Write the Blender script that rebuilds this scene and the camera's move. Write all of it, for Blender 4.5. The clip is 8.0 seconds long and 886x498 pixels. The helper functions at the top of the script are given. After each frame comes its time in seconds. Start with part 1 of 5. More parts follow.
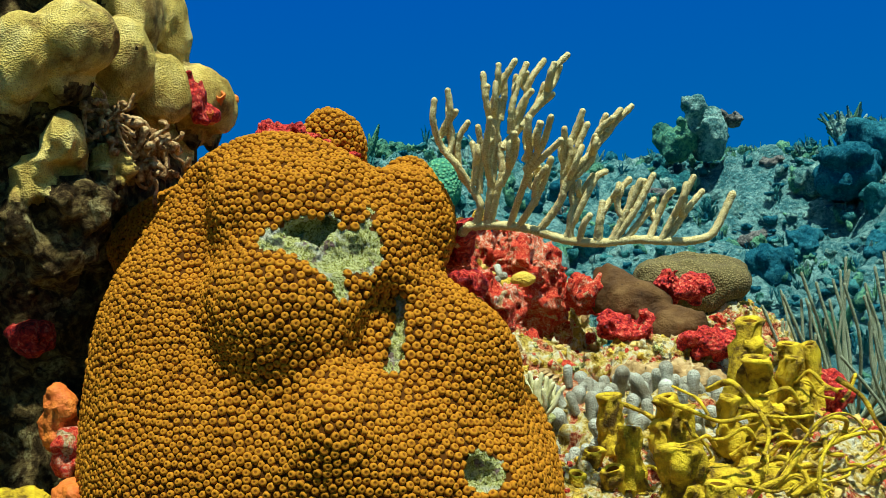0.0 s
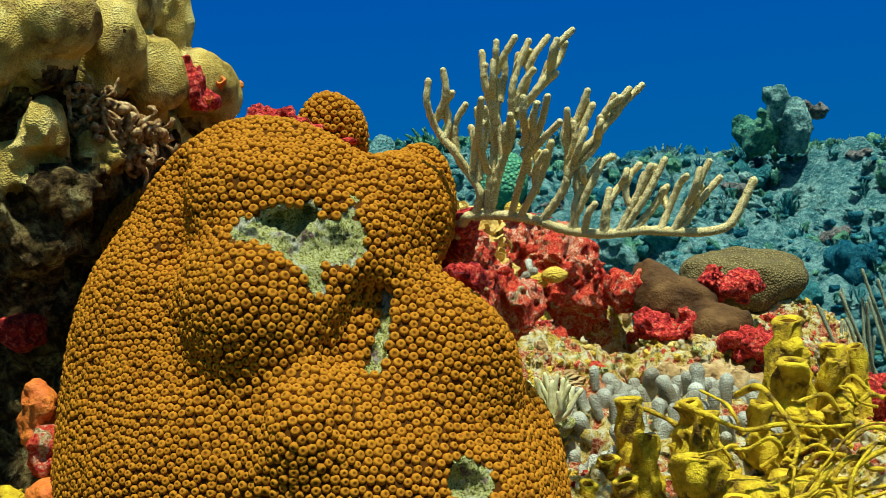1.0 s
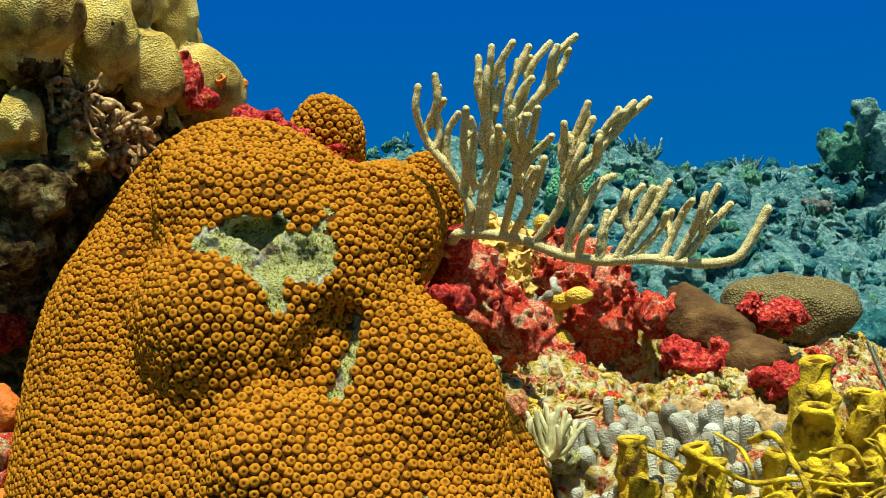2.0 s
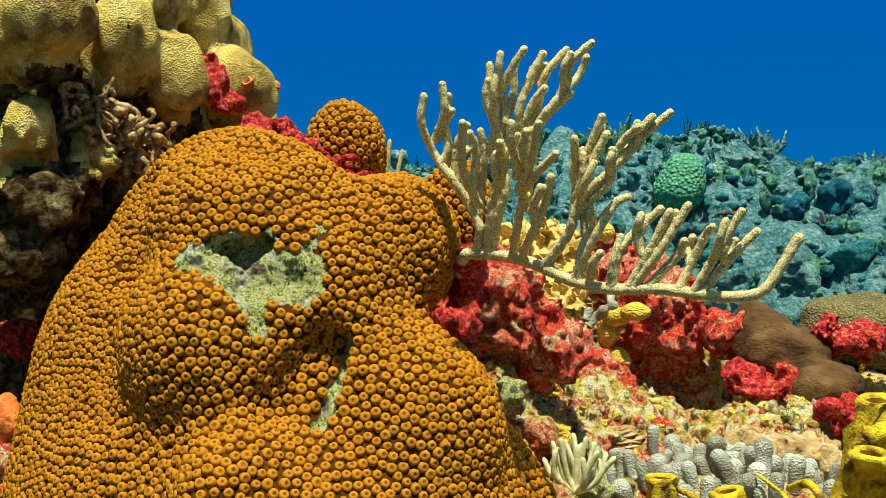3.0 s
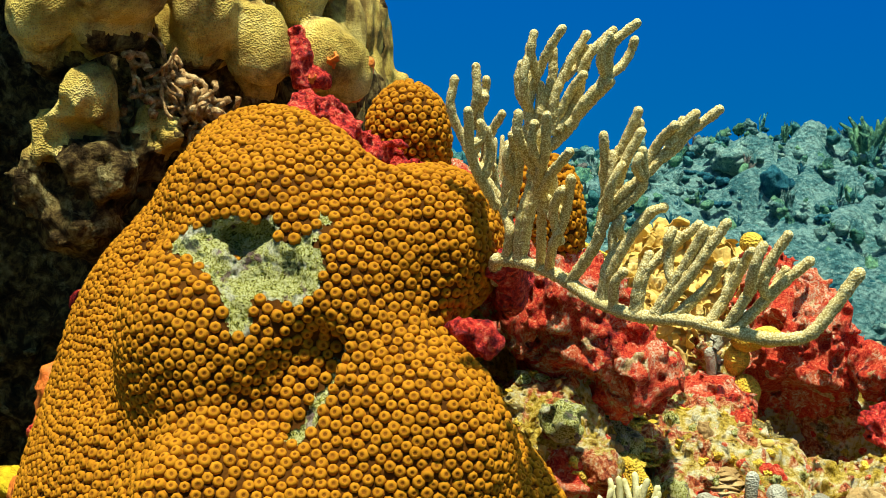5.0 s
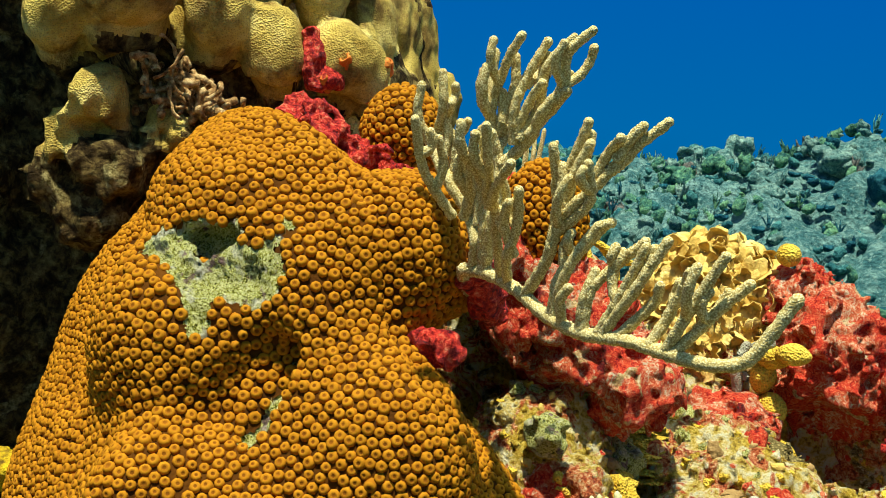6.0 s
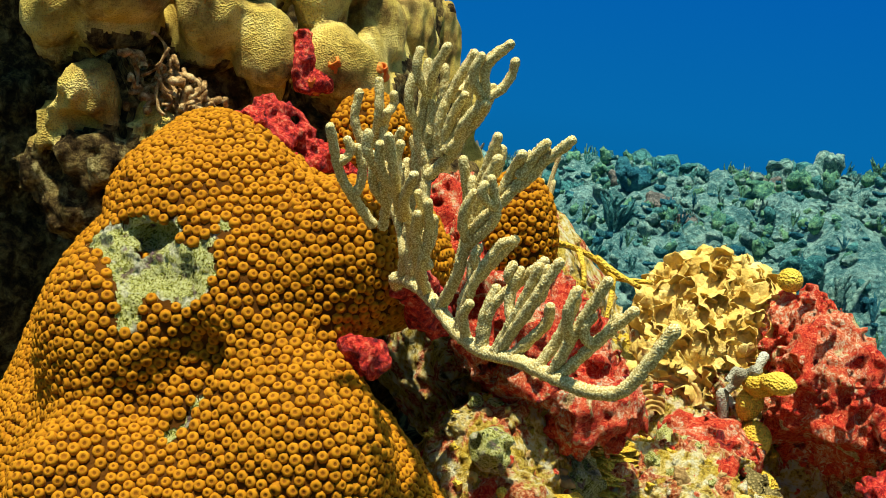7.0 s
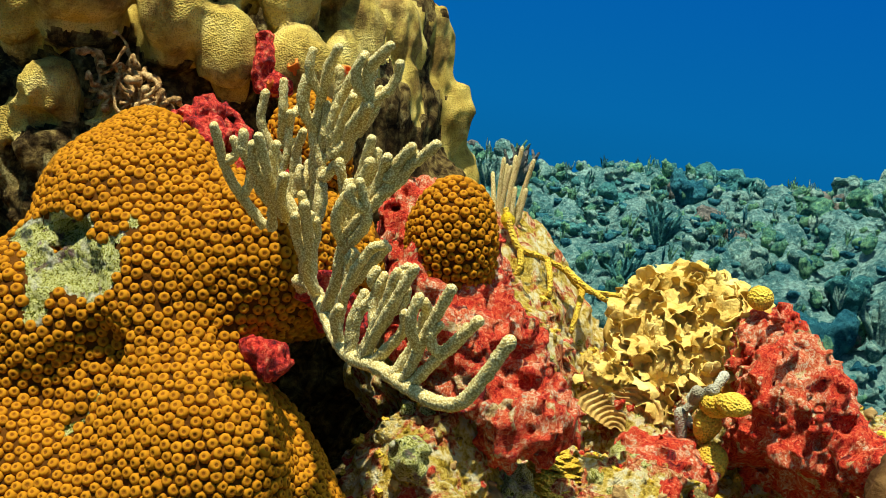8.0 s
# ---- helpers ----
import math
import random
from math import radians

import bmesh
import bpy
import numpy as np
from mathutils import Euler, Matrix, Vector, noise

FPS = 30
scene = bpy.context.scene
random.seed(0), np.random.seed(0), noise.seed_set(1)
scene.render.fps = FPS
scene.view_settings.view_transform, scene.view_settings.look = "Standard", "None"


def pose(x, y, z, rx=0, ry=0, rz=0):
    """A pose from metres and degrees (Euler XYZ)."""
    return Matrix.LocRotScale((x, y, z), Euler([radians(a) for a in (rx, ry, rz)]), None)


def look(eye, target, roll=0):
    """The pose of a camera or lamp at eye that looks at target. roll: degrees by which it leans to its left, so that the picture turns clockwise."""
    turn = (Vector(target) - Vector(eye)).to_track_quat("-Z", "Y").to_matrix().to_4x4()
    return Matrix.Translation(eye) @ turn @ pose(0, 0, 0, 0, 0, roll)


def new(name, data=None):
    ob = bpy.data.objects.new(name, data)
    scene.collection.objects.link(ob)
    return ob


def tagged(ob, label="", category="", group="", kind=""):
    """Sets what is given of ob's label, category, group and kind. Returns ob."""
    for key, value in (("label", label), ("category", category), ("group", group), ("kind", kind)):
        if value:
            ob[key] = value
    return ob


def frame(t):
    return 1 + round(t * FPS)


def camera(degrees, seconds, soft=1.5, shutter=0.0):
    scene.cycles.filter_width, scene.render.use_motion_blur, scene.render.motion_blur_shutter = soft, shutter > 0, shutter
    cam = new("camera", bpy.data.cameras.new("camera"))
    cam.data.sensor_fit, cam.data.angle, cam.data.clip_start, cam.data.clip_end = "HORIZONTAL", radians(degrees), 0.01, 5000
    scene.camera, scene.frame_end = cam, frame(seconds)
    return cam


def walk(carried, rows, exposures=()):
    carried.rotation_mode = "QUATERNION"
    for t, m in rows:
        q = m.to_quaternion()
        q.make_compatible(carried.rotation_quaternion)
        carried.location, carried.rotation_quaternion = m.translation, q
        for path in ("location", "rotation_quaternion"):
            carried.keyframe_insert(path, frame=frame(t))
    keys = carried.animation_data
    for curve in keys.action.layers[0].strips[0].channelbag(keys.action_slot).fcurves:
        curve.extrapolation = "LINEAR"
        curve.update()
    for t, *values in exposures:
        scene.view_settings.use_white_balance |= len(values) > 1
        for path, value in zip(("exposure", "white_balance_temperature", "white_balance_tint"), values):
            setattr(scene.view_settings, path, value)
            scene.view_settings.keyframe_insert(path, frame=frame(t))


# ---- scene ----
cam = camera(42.9, 8.0, soft=0.5)
PATH = [
    (0, (0.011, -0.082, 0.49), (-0.009, 1.918, 0.512), -3.7),
    (0.5, (0.059, -0.042, 0.477), (-0.065, 1.954, 0.489), -2.6),
    (1, (0.114, 0.005, 0.477), (-0.083, 1.995, 0.508), -3.5),
    (1.5, (0.163, 0.053, 0.483), (-0.111, 2.033, 0.518), -1.8),
    (1.7, (0.181, 0.073, 0.487), (-0.124, 2.05, 0.523), -1.3),
    (2.8, (0.291, 0.177, 0.52), (-0.277, 2.094, 0.533), 0.0),
    (3, (0.312, 0.198, 0.528), (-0.3, 2.103, 0.533), 0.5),
    (3.5, (0.356, 0.251, 0.542), (-0.358, 2.119, 0.526), 2.7),
    (4, (0.389, 0.298, 0.546), (-0.435, 2.12, 0.528), 4.0),
    (4.5, (0.421, 0.342, 0.547), (-0.521, 2.106, 0.52), 5.3),
    (4.7, (0.436, 0.36, 0.548), (-0.557, 2.095, 0.509), 5.0),
    (5.8, (0.538, 0.453, 0.573), (-0.695, 2.026, 0.502), 5.4),
    (6, (0.558, 0.472, 0.577), (-0.704, 2.021, 0.491), 6.0),
    (6.5, (0.607, 0.52, 0.589), (-0.729, 2.004, 0.479), 8.2),
    (7, (0.657, 0.568, 0.602), (-0.756, 1.979, 0.49), 8.6),
    (7.5, (0.705, 0.626, 0.612), (-0.765, 1.977, 0.49), 8.9),
    (8, (0.743, 0.682, 0.622), (-0.783, 1.97, 0.498), 10.1),
]
walk(cam, [(t, look(eye, target, roll)) for t, eye, target, roll in PATH],
     exposures=((0, -0.16, 5500, 4), (1, -0.28, 5600, 5), (1.5, -0.12, 5900, 7), (3, -0.04, 5950, 8), (3.5, -0.14, 5900, 8), (4.5, 0.08, 6200, 9), (6.5, -0.04, 6300, 9), (7, 0.0, 6400, 10), (8, -0.04, 6400, 10)))

# ---- light ----
world = bpy.data.worlds.new("open_water")
scene.world = world
world.use_nodes = True
wn, wl = world.node_tree.nodes, world.node_tree.links
wn.clear()
w_geo = wn.new("ShaderNodeTexCoord")
w_sep = wn.new("ShaderNodeSeparateXYZ")
w_ramp = wn.new("ShaderNodeValToRGB")
w_bg = wn.new("ShaderNodeBackground")
w_out = wn.new("ShaderNodeOutputWorld")
w_map = wn.new("ShaderNodeMapRange")
w_map.inputs["From Min"].default_value, w_map.inputs["From Max"].default_value = -1.0, 1.0
wl.new(w_geo.outputs["Generated"], w_sep.inputs[0])
wl.new(w_sep.outputs["Z"], w_map.inputs["Value"])
wl.new(w_map.outputs[0], w_ramp.inputs[0])
wl.new(w_ramp.outputs[0], w_bg.inputs["Color"])
wl.new(w_bg.outputs[0], w_out.inputs["Surface"])
stops = [(0.0, (0.0, 0.02, 0.06)), (0.47, (0.002, 0.10, 0.22)), (0.54, (0.002, 0.118, 0.34)), (0.62, (0.001, 0.09, 0.36)), (0.76, (0.002, 0.075, 0.29)), (0.86, (0.10, 0.26, 0.44)), (0.93, (0.55, 0.75, 0.80)), (1.0, (1.1, 1.25, 1.15))]
while len(w_ramp.color_ramp.elements) < len(stops):
    w_ramp.color_ramp.elements.new(0.5)
for e, (p, c) in zip(w_ramp.color_ramp.elements, stops):
    e.position, e.color = p, (*c, 1)
w_bg.inputs["Strength"].default_value = 1.2

sun = new("sun", bpy.data.lights.new("sun", "SUN"))
sun.data.energy, sun.data.angle, sun.data.color = 7.4, radians(1.5), (1.0, 0.97, 0.81)
sun.matrix_world = look((0.28, 0.26, 2.3), (0, 1, 0.0))


# ---- material helpers ----
class Mat:
    """A small node-material builder."""

    def __init__(self, name, rough=0.8, spec=0.25):
        self.m = bpy.data.materials.new(name)
        self.m.use_nodes = True
        self.n, self.l = self.m.node_tree.nodes, self.m.node_tree.links
        self.b = self.n["Principled BSDF"]
        self.b.inputs["Roughness"].default_value = rough
        self.b.inputs["Specular IOR Level"].default_value = spec
        self.pos = self.n.new("ShaderNodeNewGeometry").outputs["Position"]
        self.height = None

    def put(self, sock, v):
        if isinstance(v, (int, float)):
            sock.default_value = v
        elif isinstance(v, tuple):
            sock.default_value = (*v, 1) if len(v) == 3 else v
        else:
            self.l.new(v, sock)

    def noise(self, scale, detail=4, rough=0.55, distort=0.0):
        t = self.n.new("ShaderNodeTexNoise")
        t.inputs["Scale"].default_value, t.inputs["Detail"].default_value = scale, detail
        t.inputs["Roughness"].default_value, t.inputs["Distortion"].default_value = rough, distort
        self.l.new(self.pos, t.inputs["Vector"])
        return t.outputs["Fac"]

    def cells(self, scale, feature="F1", out="Distance", rand=1.0):
        t = self.n.new("ShaderNodeTexVoronoi")
        t.feature = feature
        t.inputs["Scale"].default_value, t.inputs["Randomness"].default_value = scale, rand
        self.l.new(self.pos, t.inputs["Vector"])
        return t.outputs[out]

    def ramp(self, v, *stops):
        r = self.n.new("ShaderNodeValToRGB")
        while len(r.color_ramp.elements) < len(stops):
            r.color_ramp.elements.new(0.5)
        for e, (p, c) in zip(r.color_ramp.elements, stops):
            e.position, e.color = p, ((c, c, c, 1) if isinstance(c, (int, float)) else (*c, 1))
        self.l.new(v, r.inputs[0])
        return r.outputs[0]

    def mix(self, f, a, b, mode="MIX"):
        x = self.n.new("ShaderNodeMix")
        x.data_type, x.blend_type = "RGBA", mode
        self.put(x.inputs[0], f)
        self.put(x.inputs[6], a)
        self.put(x.inputs[7], b)
        return x.outputs[2]

    def math(self, op, a, b=0.0):
        x = self.n.new("ShaderNodeMath")
        x.operation = op
        self.put(x.inputs[0], a)
        self.put(x.inputs[1], b)
        return x.outputs[0]

    def random(self, island=False):
        if island:
            return self.n.new("ShaderNodeNewGeometry").outputs["Random Per Island"]
        return self.n.new("ShaderNodeObjectInfo").outputs["Random"]

    def done(self, colour, bump=None, dist=0.002, strength=0.8, rough=None):
        self.put(self.b.inputs["Base Color"], colour)
        if rough is not None:
            self.put(self.b.inputs["Roughness"], rough)
        if bump is not None:
            k = self.n.new("ShaderNodeBump")
            k.inputs["Strength"].default_value, k.inputs["Distance"].default_value = strength, dist
            self.l.new(bump, k.inputs["Height"])
            self.l.new(k.outputs[0], self.b.inputs["Normal"])
        return self.m


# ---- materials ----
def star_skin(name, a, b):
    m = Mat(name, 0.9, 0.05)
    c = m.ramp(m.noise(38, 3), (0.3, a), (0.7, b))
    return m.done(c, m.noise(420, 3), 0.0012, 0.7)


def polyp_skin(name, island, a, b):
    m = Mat(name, 0.85, 0.06)
    c = m.mix(m.random(island), a, b)
    c = m.mix(m.ramp(m.noise(16, 3), (0.35, 0.0), (0.7, 0.5)), c, (0.42, 0.172, 0.007))
    return m.done(c, m.noise(900, 2), 0.0006, 0.8)


OCHRE_A, OCHRE_B = (0.26, 0.088, 0.004), (0.45, 0.180, 0.008)
# dark brown tissue, painted darker still for the shade between polyps
M_STAR_GAPS = star_skin("star_coral_tissue_gap_shade", (0.050, 0.018, 0.003), (0.115, 0.040, 0.003))
M_POLYP = polyp_skin("polyp_tissue", False, OCHRE_A, OCHRE_B)
M_POLYP_J = polyp_skin("polyp_tissue_joined", True, OCHRE_A, OCHRE_B)
mm = Mat("polyp_mouth", 0.85, 0.04)
M_MOUTH = mm.done(mm.ramp(mm.noise(60, 2), (0.3, (0.14, 0.044, 0.003)), (0.7, (0.26, 0.090, 0.006))))
mm = Mat("polyp_rim", 0.8, 0.06)
M_RIM = mm.done(mm.ramp(mm.noise(50, 3), (0.3, (0.36, 0.140, 0.004)), (0.7, (0.48, 0.205, 0.008))))

mm = Mat("dead_turf", 0.9, 0.08)
c = mm.ramp(mm.noise(300, 4, 0.74, 1.8), (0.37, (0.010, 0.016, 0.004)), (0.43, (0.20, 0.20, 0.02)), (0.49, (0.62, 0.60, 0.09)), (0.56, (0.92, 0.90, 0.48)), (0.66, (0.46, 0.47, 0.03)))
c = mm.mix(mm.ramp(mm.noise(75, 3), (0.60, 0.0), (0.66, 0.8)), c, mm.ramp(mm.noise(400, 3), (0.4, (0.07, 0.02, 0.04)), (0.65, (0.30, 0.14, 0.20))))
c = mm.mix(mm.ramp(mm.noise(52, 4, 0.6, 0.5), (0.55, 0.0), (0.64, 0.75)), c, mm.ramp(mm.noise(450, 3), (0.38, (0.40, 0.38, 0.20)), (0.56, (0.90, 0.86, 0.64))))
c = mm.mix(mm.ramp(mm.noise(60, 3, 0.5, 0.2), (0.32, 0.8), (0.39, 0.0)), c, mm.ramp(mm.noise(380, 4, 0.7), (0.42, (0.006, 0.016, 0.010)), (0.60, (0.08, 0.13, 0.06)), (0.70, (0.40, 0.48, 0.30))))
M_TURF = mm.done(c, mm.math("ADD", mm.noise(480, 5, 0.75, 1.2), mm.noise(140, 4)), 0.006, 1.0)

mm = Mat("worm_shell", 0.85, 0.1)
c = mm.ramp(mm.noise(120, 4, 0.65), (0.34, (0.11, 0.05, 0.015)), (0.5, (0.42, 0.24, 0.08)), (0.66, (0.78, 0.56, 0.24)))
M_WORM = mm.done(c, mm.noise(420, 4, 0.7), 0.003, 1.0)

# brown turf rock; its dark tone also stands in for shade in hollows
mm = Mat("turf_rock_with_shade", 0.95, 0.05)
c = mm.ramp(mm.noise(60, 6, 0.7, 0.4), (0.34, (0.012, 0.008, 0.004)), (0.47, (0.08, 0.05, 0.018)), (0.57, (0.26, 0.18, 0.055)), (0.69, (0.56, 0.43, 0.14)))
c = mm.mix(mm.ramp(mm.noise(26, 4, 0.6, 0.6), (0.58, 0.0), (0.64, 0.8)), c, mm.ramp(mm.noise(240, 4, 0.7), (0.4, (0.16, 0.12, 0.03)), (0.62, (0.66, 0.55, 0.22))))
M_TURF_SHADE = mm.done(c, mm.math("ADD", mm.noise(130, 6, 0.75, 0.6), mm.math("MULTIPLY", mm.noise(420, 4, 0.7), 0.6)), 0.010, 1.0)

mm = Mat("lobed_coral_tissue", 0.85, 0.08)
c = mm.ramp(mm.noise(22, 5, 0.6), (0.3, (0.32, 0.20, 0.03)), (0.5, (0.60, 0.44, 0.09)), (0.70, (0.80, 0.65, 0.21)))
c = mm.mix(mm.ramp(mm.noise(17, 5, 0.65), (0.50, 0.0), (0.62, 0.8)), c, mm.ramp(mm.noise(90, 5, 0.7), (0.34, (0.05, 0.022, 0.008)), (0.55, (0.20, 0.11, 0.03)), (0.7, (0.46, 0.32, 0.09))))
c = mm.mix(mm.ramp(mm.cells(520), (0.0, 0.6), (0.5, 0.0)), c, (0.09, 0.055, 0.014))
M_LOBED = mm.done(c, mm.math("ADD", mm.math("MULTIPLY", mm.cells(520), 0.6), mm.math("MULTIPLY", mm.noise(75, 5, 0.65), 1.5)), 0.0035, 0.9)

mm = Mat("dead_reef_rock", 0.9, 0.1)
n1 = mm.noise(85, 6, 0.72, 0.3)
c = mm.ramp(n1, (0.30, (0.03, 0.018, 0.006)), (0.38, (0.36, 0.20, 0.025)), (0.45, (0.76, 0.54, 0.09)), (0.53, (0.90, 0.76, 0.34)), (0.64, (0.94, 0.89, 0.62)), (0.74, (0.6, 0.38, 0.05)))
c = mm.mix(mm.ramp(mm.noise(24, 5, 0.65, 0.8), (0.51, 0.0), (0.55, 0.95)), c, mm.ramp(mm.noise(200, 4, 0.72), (0.36, (0.16, 0.008, 0.006)), (0.47, (0.62, 0.10, 0.03)), (0.56, (0.80, 0.36, 0.14)), (0.66, (0.92, 0.74, 0.46))))
c = mm.mix(mm.ramp(mm.noise(19, 5, 0.65, 0.6), (0.54, 0.0), (0.58, 0.9)), c, mm.ramp(mm.noise(220, 4, 0.7), (0.34, (0.16, 0.09, 0.004)), (0.47, (0.62, 0.40, 0.025)), (0.64, (0.88, 0.70, 0.14))))
c = mm.mix(mm.ramp(mm.noise(22, 4, 0.6, 0.9), (0.34, 0.9), (0.40, 0.0)), c, mm.ramp(mm.noise(260, 4, 0.7), (0.40, (0.02, 0.013, 0.006)), (0.55, (0.30, 0.24, 0.08)), (0.66, (0.85, 0.82, 0.60))))
M_ROCK = mm.done(c, mm.math("ADD", mm.noise(150, 6, 0.75), mm.math("MULTIPLY", mm.noise(520, 4, 0.7), 0.6)), 0.010, 1.0)

mm = Mat("red_encrusting_sponge", 0.7, 0.18)
c = mm.ramp(mm.noise(210, 6, 0.78, 1.2), (0.32, (0.08, 0.001, 0.004)), (0.40, (0.46, 0.010, 0.010)), (0.48, (0.86, 0.050, 0.018)), (0.58, (0.93, 0.18, 0.06)), (0.70, (0.97, 0.70, 0.42)))
c = mm.mix(mm.ramp(mm.noise(26, 5, 0.65, 0.8), (0.50, 0.0), (0.55, 0.95)), c, mm.ramp(mm.noise(230, 6, 0.76, 1.0), (0.32, (0.32, 0.008, 0.008)), (0.41, (0.80, 0.075, 0.022)), (0.50, (0.93, 0.26, 0.09)), (0.60, (0.97, 0.82, 0.54))))
c = mm.mix(mm.ramp(mm.noise(38, 4, 0.6, 0.5), (0.61, 0.0), (0.64, 0.9)), c, mm.ramp(mm.noise(300, 5, 0.7), (0.38, (0.36, 0.18, 0.06)), (0.50, (0.84, 0.60, 0.22)), (0.62, (0.95, 0.86, 0.56))))
c = mm.mix(mm.ramp(mm.noise(34, 4, 0.6, 0.4), (0.34, 0.95), (0.40, 0.0)), c, mm.ramp(mm.noise(260, 4, 0.7), (0.40, (0.03, 0.002, 0.004)), (0.58, (0.30, 0.008, 0.014)), (0.72, (0.60, 0.10, 0.06))))
M_RED = mm.done(c, mm.math("ADD", mm.noise(330, 6, 0.8, 0.8), mm.math("MULTIPLY", mm.noise(110, 4, 0.7), 1.2)), 0.007, 1.0)

mm = Mat("dark_red_sponge", 0.65, 0.3)
c = mm.ramp(mm.noise(150, 5, 0.7, 0.6), (0.34, (0.07, 0.001, 0.003)), (0.44, (0.42, 0.008, 0.008)), (0.54, (0.80, 0.045, 0.016)), (0.68, (0.93, 0.32, 0.16)))
M_RED_DEEP = mm.done(c, mm.math("ADD", mm.noise(260, 5, 0.75), mm.cells(160)), 0.007, 1.0)

mm = Mat("sea_rod_tissue", 0.9, 0.06)
c = mm.ramp(mm.cells(780), (0.15, (0.90, 0.83, 0.48)), (0.42, (0.70, 0.58, 0.24)), (0.72, (0.40, 0.29, 0.085)))
c = mm.mix(mm.ramp(mm.noise(35, 3), (0.4, 0.0), (0.7, 0.30)), c, (0.58, 0.47, 0.18))
M_ROD = mm.done(c, mm.cells(780), -0.0009, 0.6)

mm = Mat("grey_sea_rod", 0.9, 0.08)
M_GREYROD = mm.done(mm.ramp(mm.cells(700), (0.1, (0.52, 0.55, 0.36)), (0.6, (0.22, 0.25, 0.13))), mm.cells(700), -0.0015, 0.8)

mm = Mat("yellow_tube_sponge", 0.7, 0.25)
c = mm.ramp(mm.noise(45, 4, 0.6), (0.36, (0.13, 0.07, 0.002)), (0.47, (0.52, 0.34, 0.003)), (0.62, (0.80, 0.57, 0.006)))
M_YELLOW = mm.done(c, mm.math("ADD", mm.noise(130, 5, 0.65), mm.math("MULTIPLY", mm.noise(500, 2), 0.4)), 0.006, 1.0)
mm = Mat("sponge_throat", 0.9, 0.1)
M_THROAT = mm.done(mm.ramp(mm.noise(90), (0.3, (0.10, 0.045, 0.002)), (0.7, (0.25, 0.12, 0.004))))

mm = Mat("finger_coral_tissue", 0.8, 0.15)
c = mm.ramp(mm.noise(30, 4), (0.3, (0.18, 0.15, 0.08)), (0.5, (0.40, 0.39, 0.27)), (0.75, (0.64, 0.65, 0.49)))
c = mm.mix(mm.ramp(mm.cells(480), (0.0, 0.6), (0.5, 0.0)), c, (0.16, 0.12, 0.08))
M_FINGER = mm.done(c, mm.cells(480), 0.002, 0.9)

mm = Mat("brown_slab_sponge", 0.8, 0.2)
c = mm.ramp(mm.noise(22, 5, 0.6), (0.3, (0.05, 0.022, 0.005)), (0.55, (0.115, 0.055, 0.012)), (0.75, (0.20, 0.11, 0.03)))
c = mm.mix(mm.ramp(mm.cells(70), (0.04, 0.9), (0.12, 0.0)), c, (0.03, 0.014, 0.006))
M_BROWN = mm.done(c, mm.noise(90, 5, 0.7), 0.006, 1.0)

mm = Mat("olive_mound_tissue", 0.8, 0.15)
c = mm.ramp(mm.cells(300), (0.1, (0.34, 0.26, 0.09)), (0.5, (0.13, 0.10, 0.03)))
c = mm.mix(mm.ramp(mm.noise(30, 4), (0.5, 0.0), (0.7, 0.6)), c, (0.10, 0.07, 0.03))
M_OLIVE = mm.done(c, mm.cells(300), -0.003, 0.9)

mm = Mat("lettuce_coral_tissue", 0.75, 0.2)
c = mm.ramp(mm.noise(35, 4), (0.3, (0.48, 0.29, 0.04)), (0.55, (0.74, 0.53, 0.13)), (0.75, (0.86, 0.70, 0.26)))
M_LETTUCE = mm.done(c, mm.noise(260, 4), 0.003, 0.9)

mm = Mat("tan_plate_coral", 0.8, 0.2)
c = mm.ramp(mm.noise(40, 4), (0.3, (0.20, 0.11, 0.03)), (0.5, (0.40, 0.26, 0.09)), (0.7, (0.60, 0.45, 0.20)))
M_TAN = mm.done(c, mm.noise(300, 4), 0.003, 0.9)

mm = Mat("ridged_plate_coral", 0.85, 0.1)
c = mm.ramp(mm.noise(60, 5, 0.65), (0.32, (0.22, 0.12, 0.03)), (0.5, (0.50, 0.32, 0.085)), (0.68, (0.74, 0.55, 0.20)))
M_PLATE = mm.done(c, mm.noise(350, 4), 0.002, 0.8)

mm = Mat("anemone_tissue", 0.7, 0.2)
M_ANEMONE = mm.done(mm.ramp(mm.noise(90, 3), (0.35, (0.42, 0.38, 0.14)), (0.65, (0.74, 0.70, 0.36))), mm.noise(400, 3), 0.001, 0.6)

mm = Mat("mustard_coral", 0.8, 0.2)
c = mm.ramp(mm.noise(40, 4), (0.3, (0.50, 0.30, 0.015)), (0.7, (0.84, 0.60, 0.07)))
c = mm.mix(mm.ramp(mm.cells(380), (0.0, 0.5), (0.5, 0.0)), c, (0.14, 0.08, 0.01))
M_MUSTARD = mm.done(c, mm.cells(380), 0.003, 0.9)

mm = Mat("orange_sponge", 0.65, 0.3)
c = mm.ramp(mm.noise(60, 4), (0.3, (0.5, 0.09, 0.008)), (0.7, (0.78, 0.24, 0.02)))
M_ORANGE = mm.done(c, mm.noise(200, 4), 0.003, 0.9)


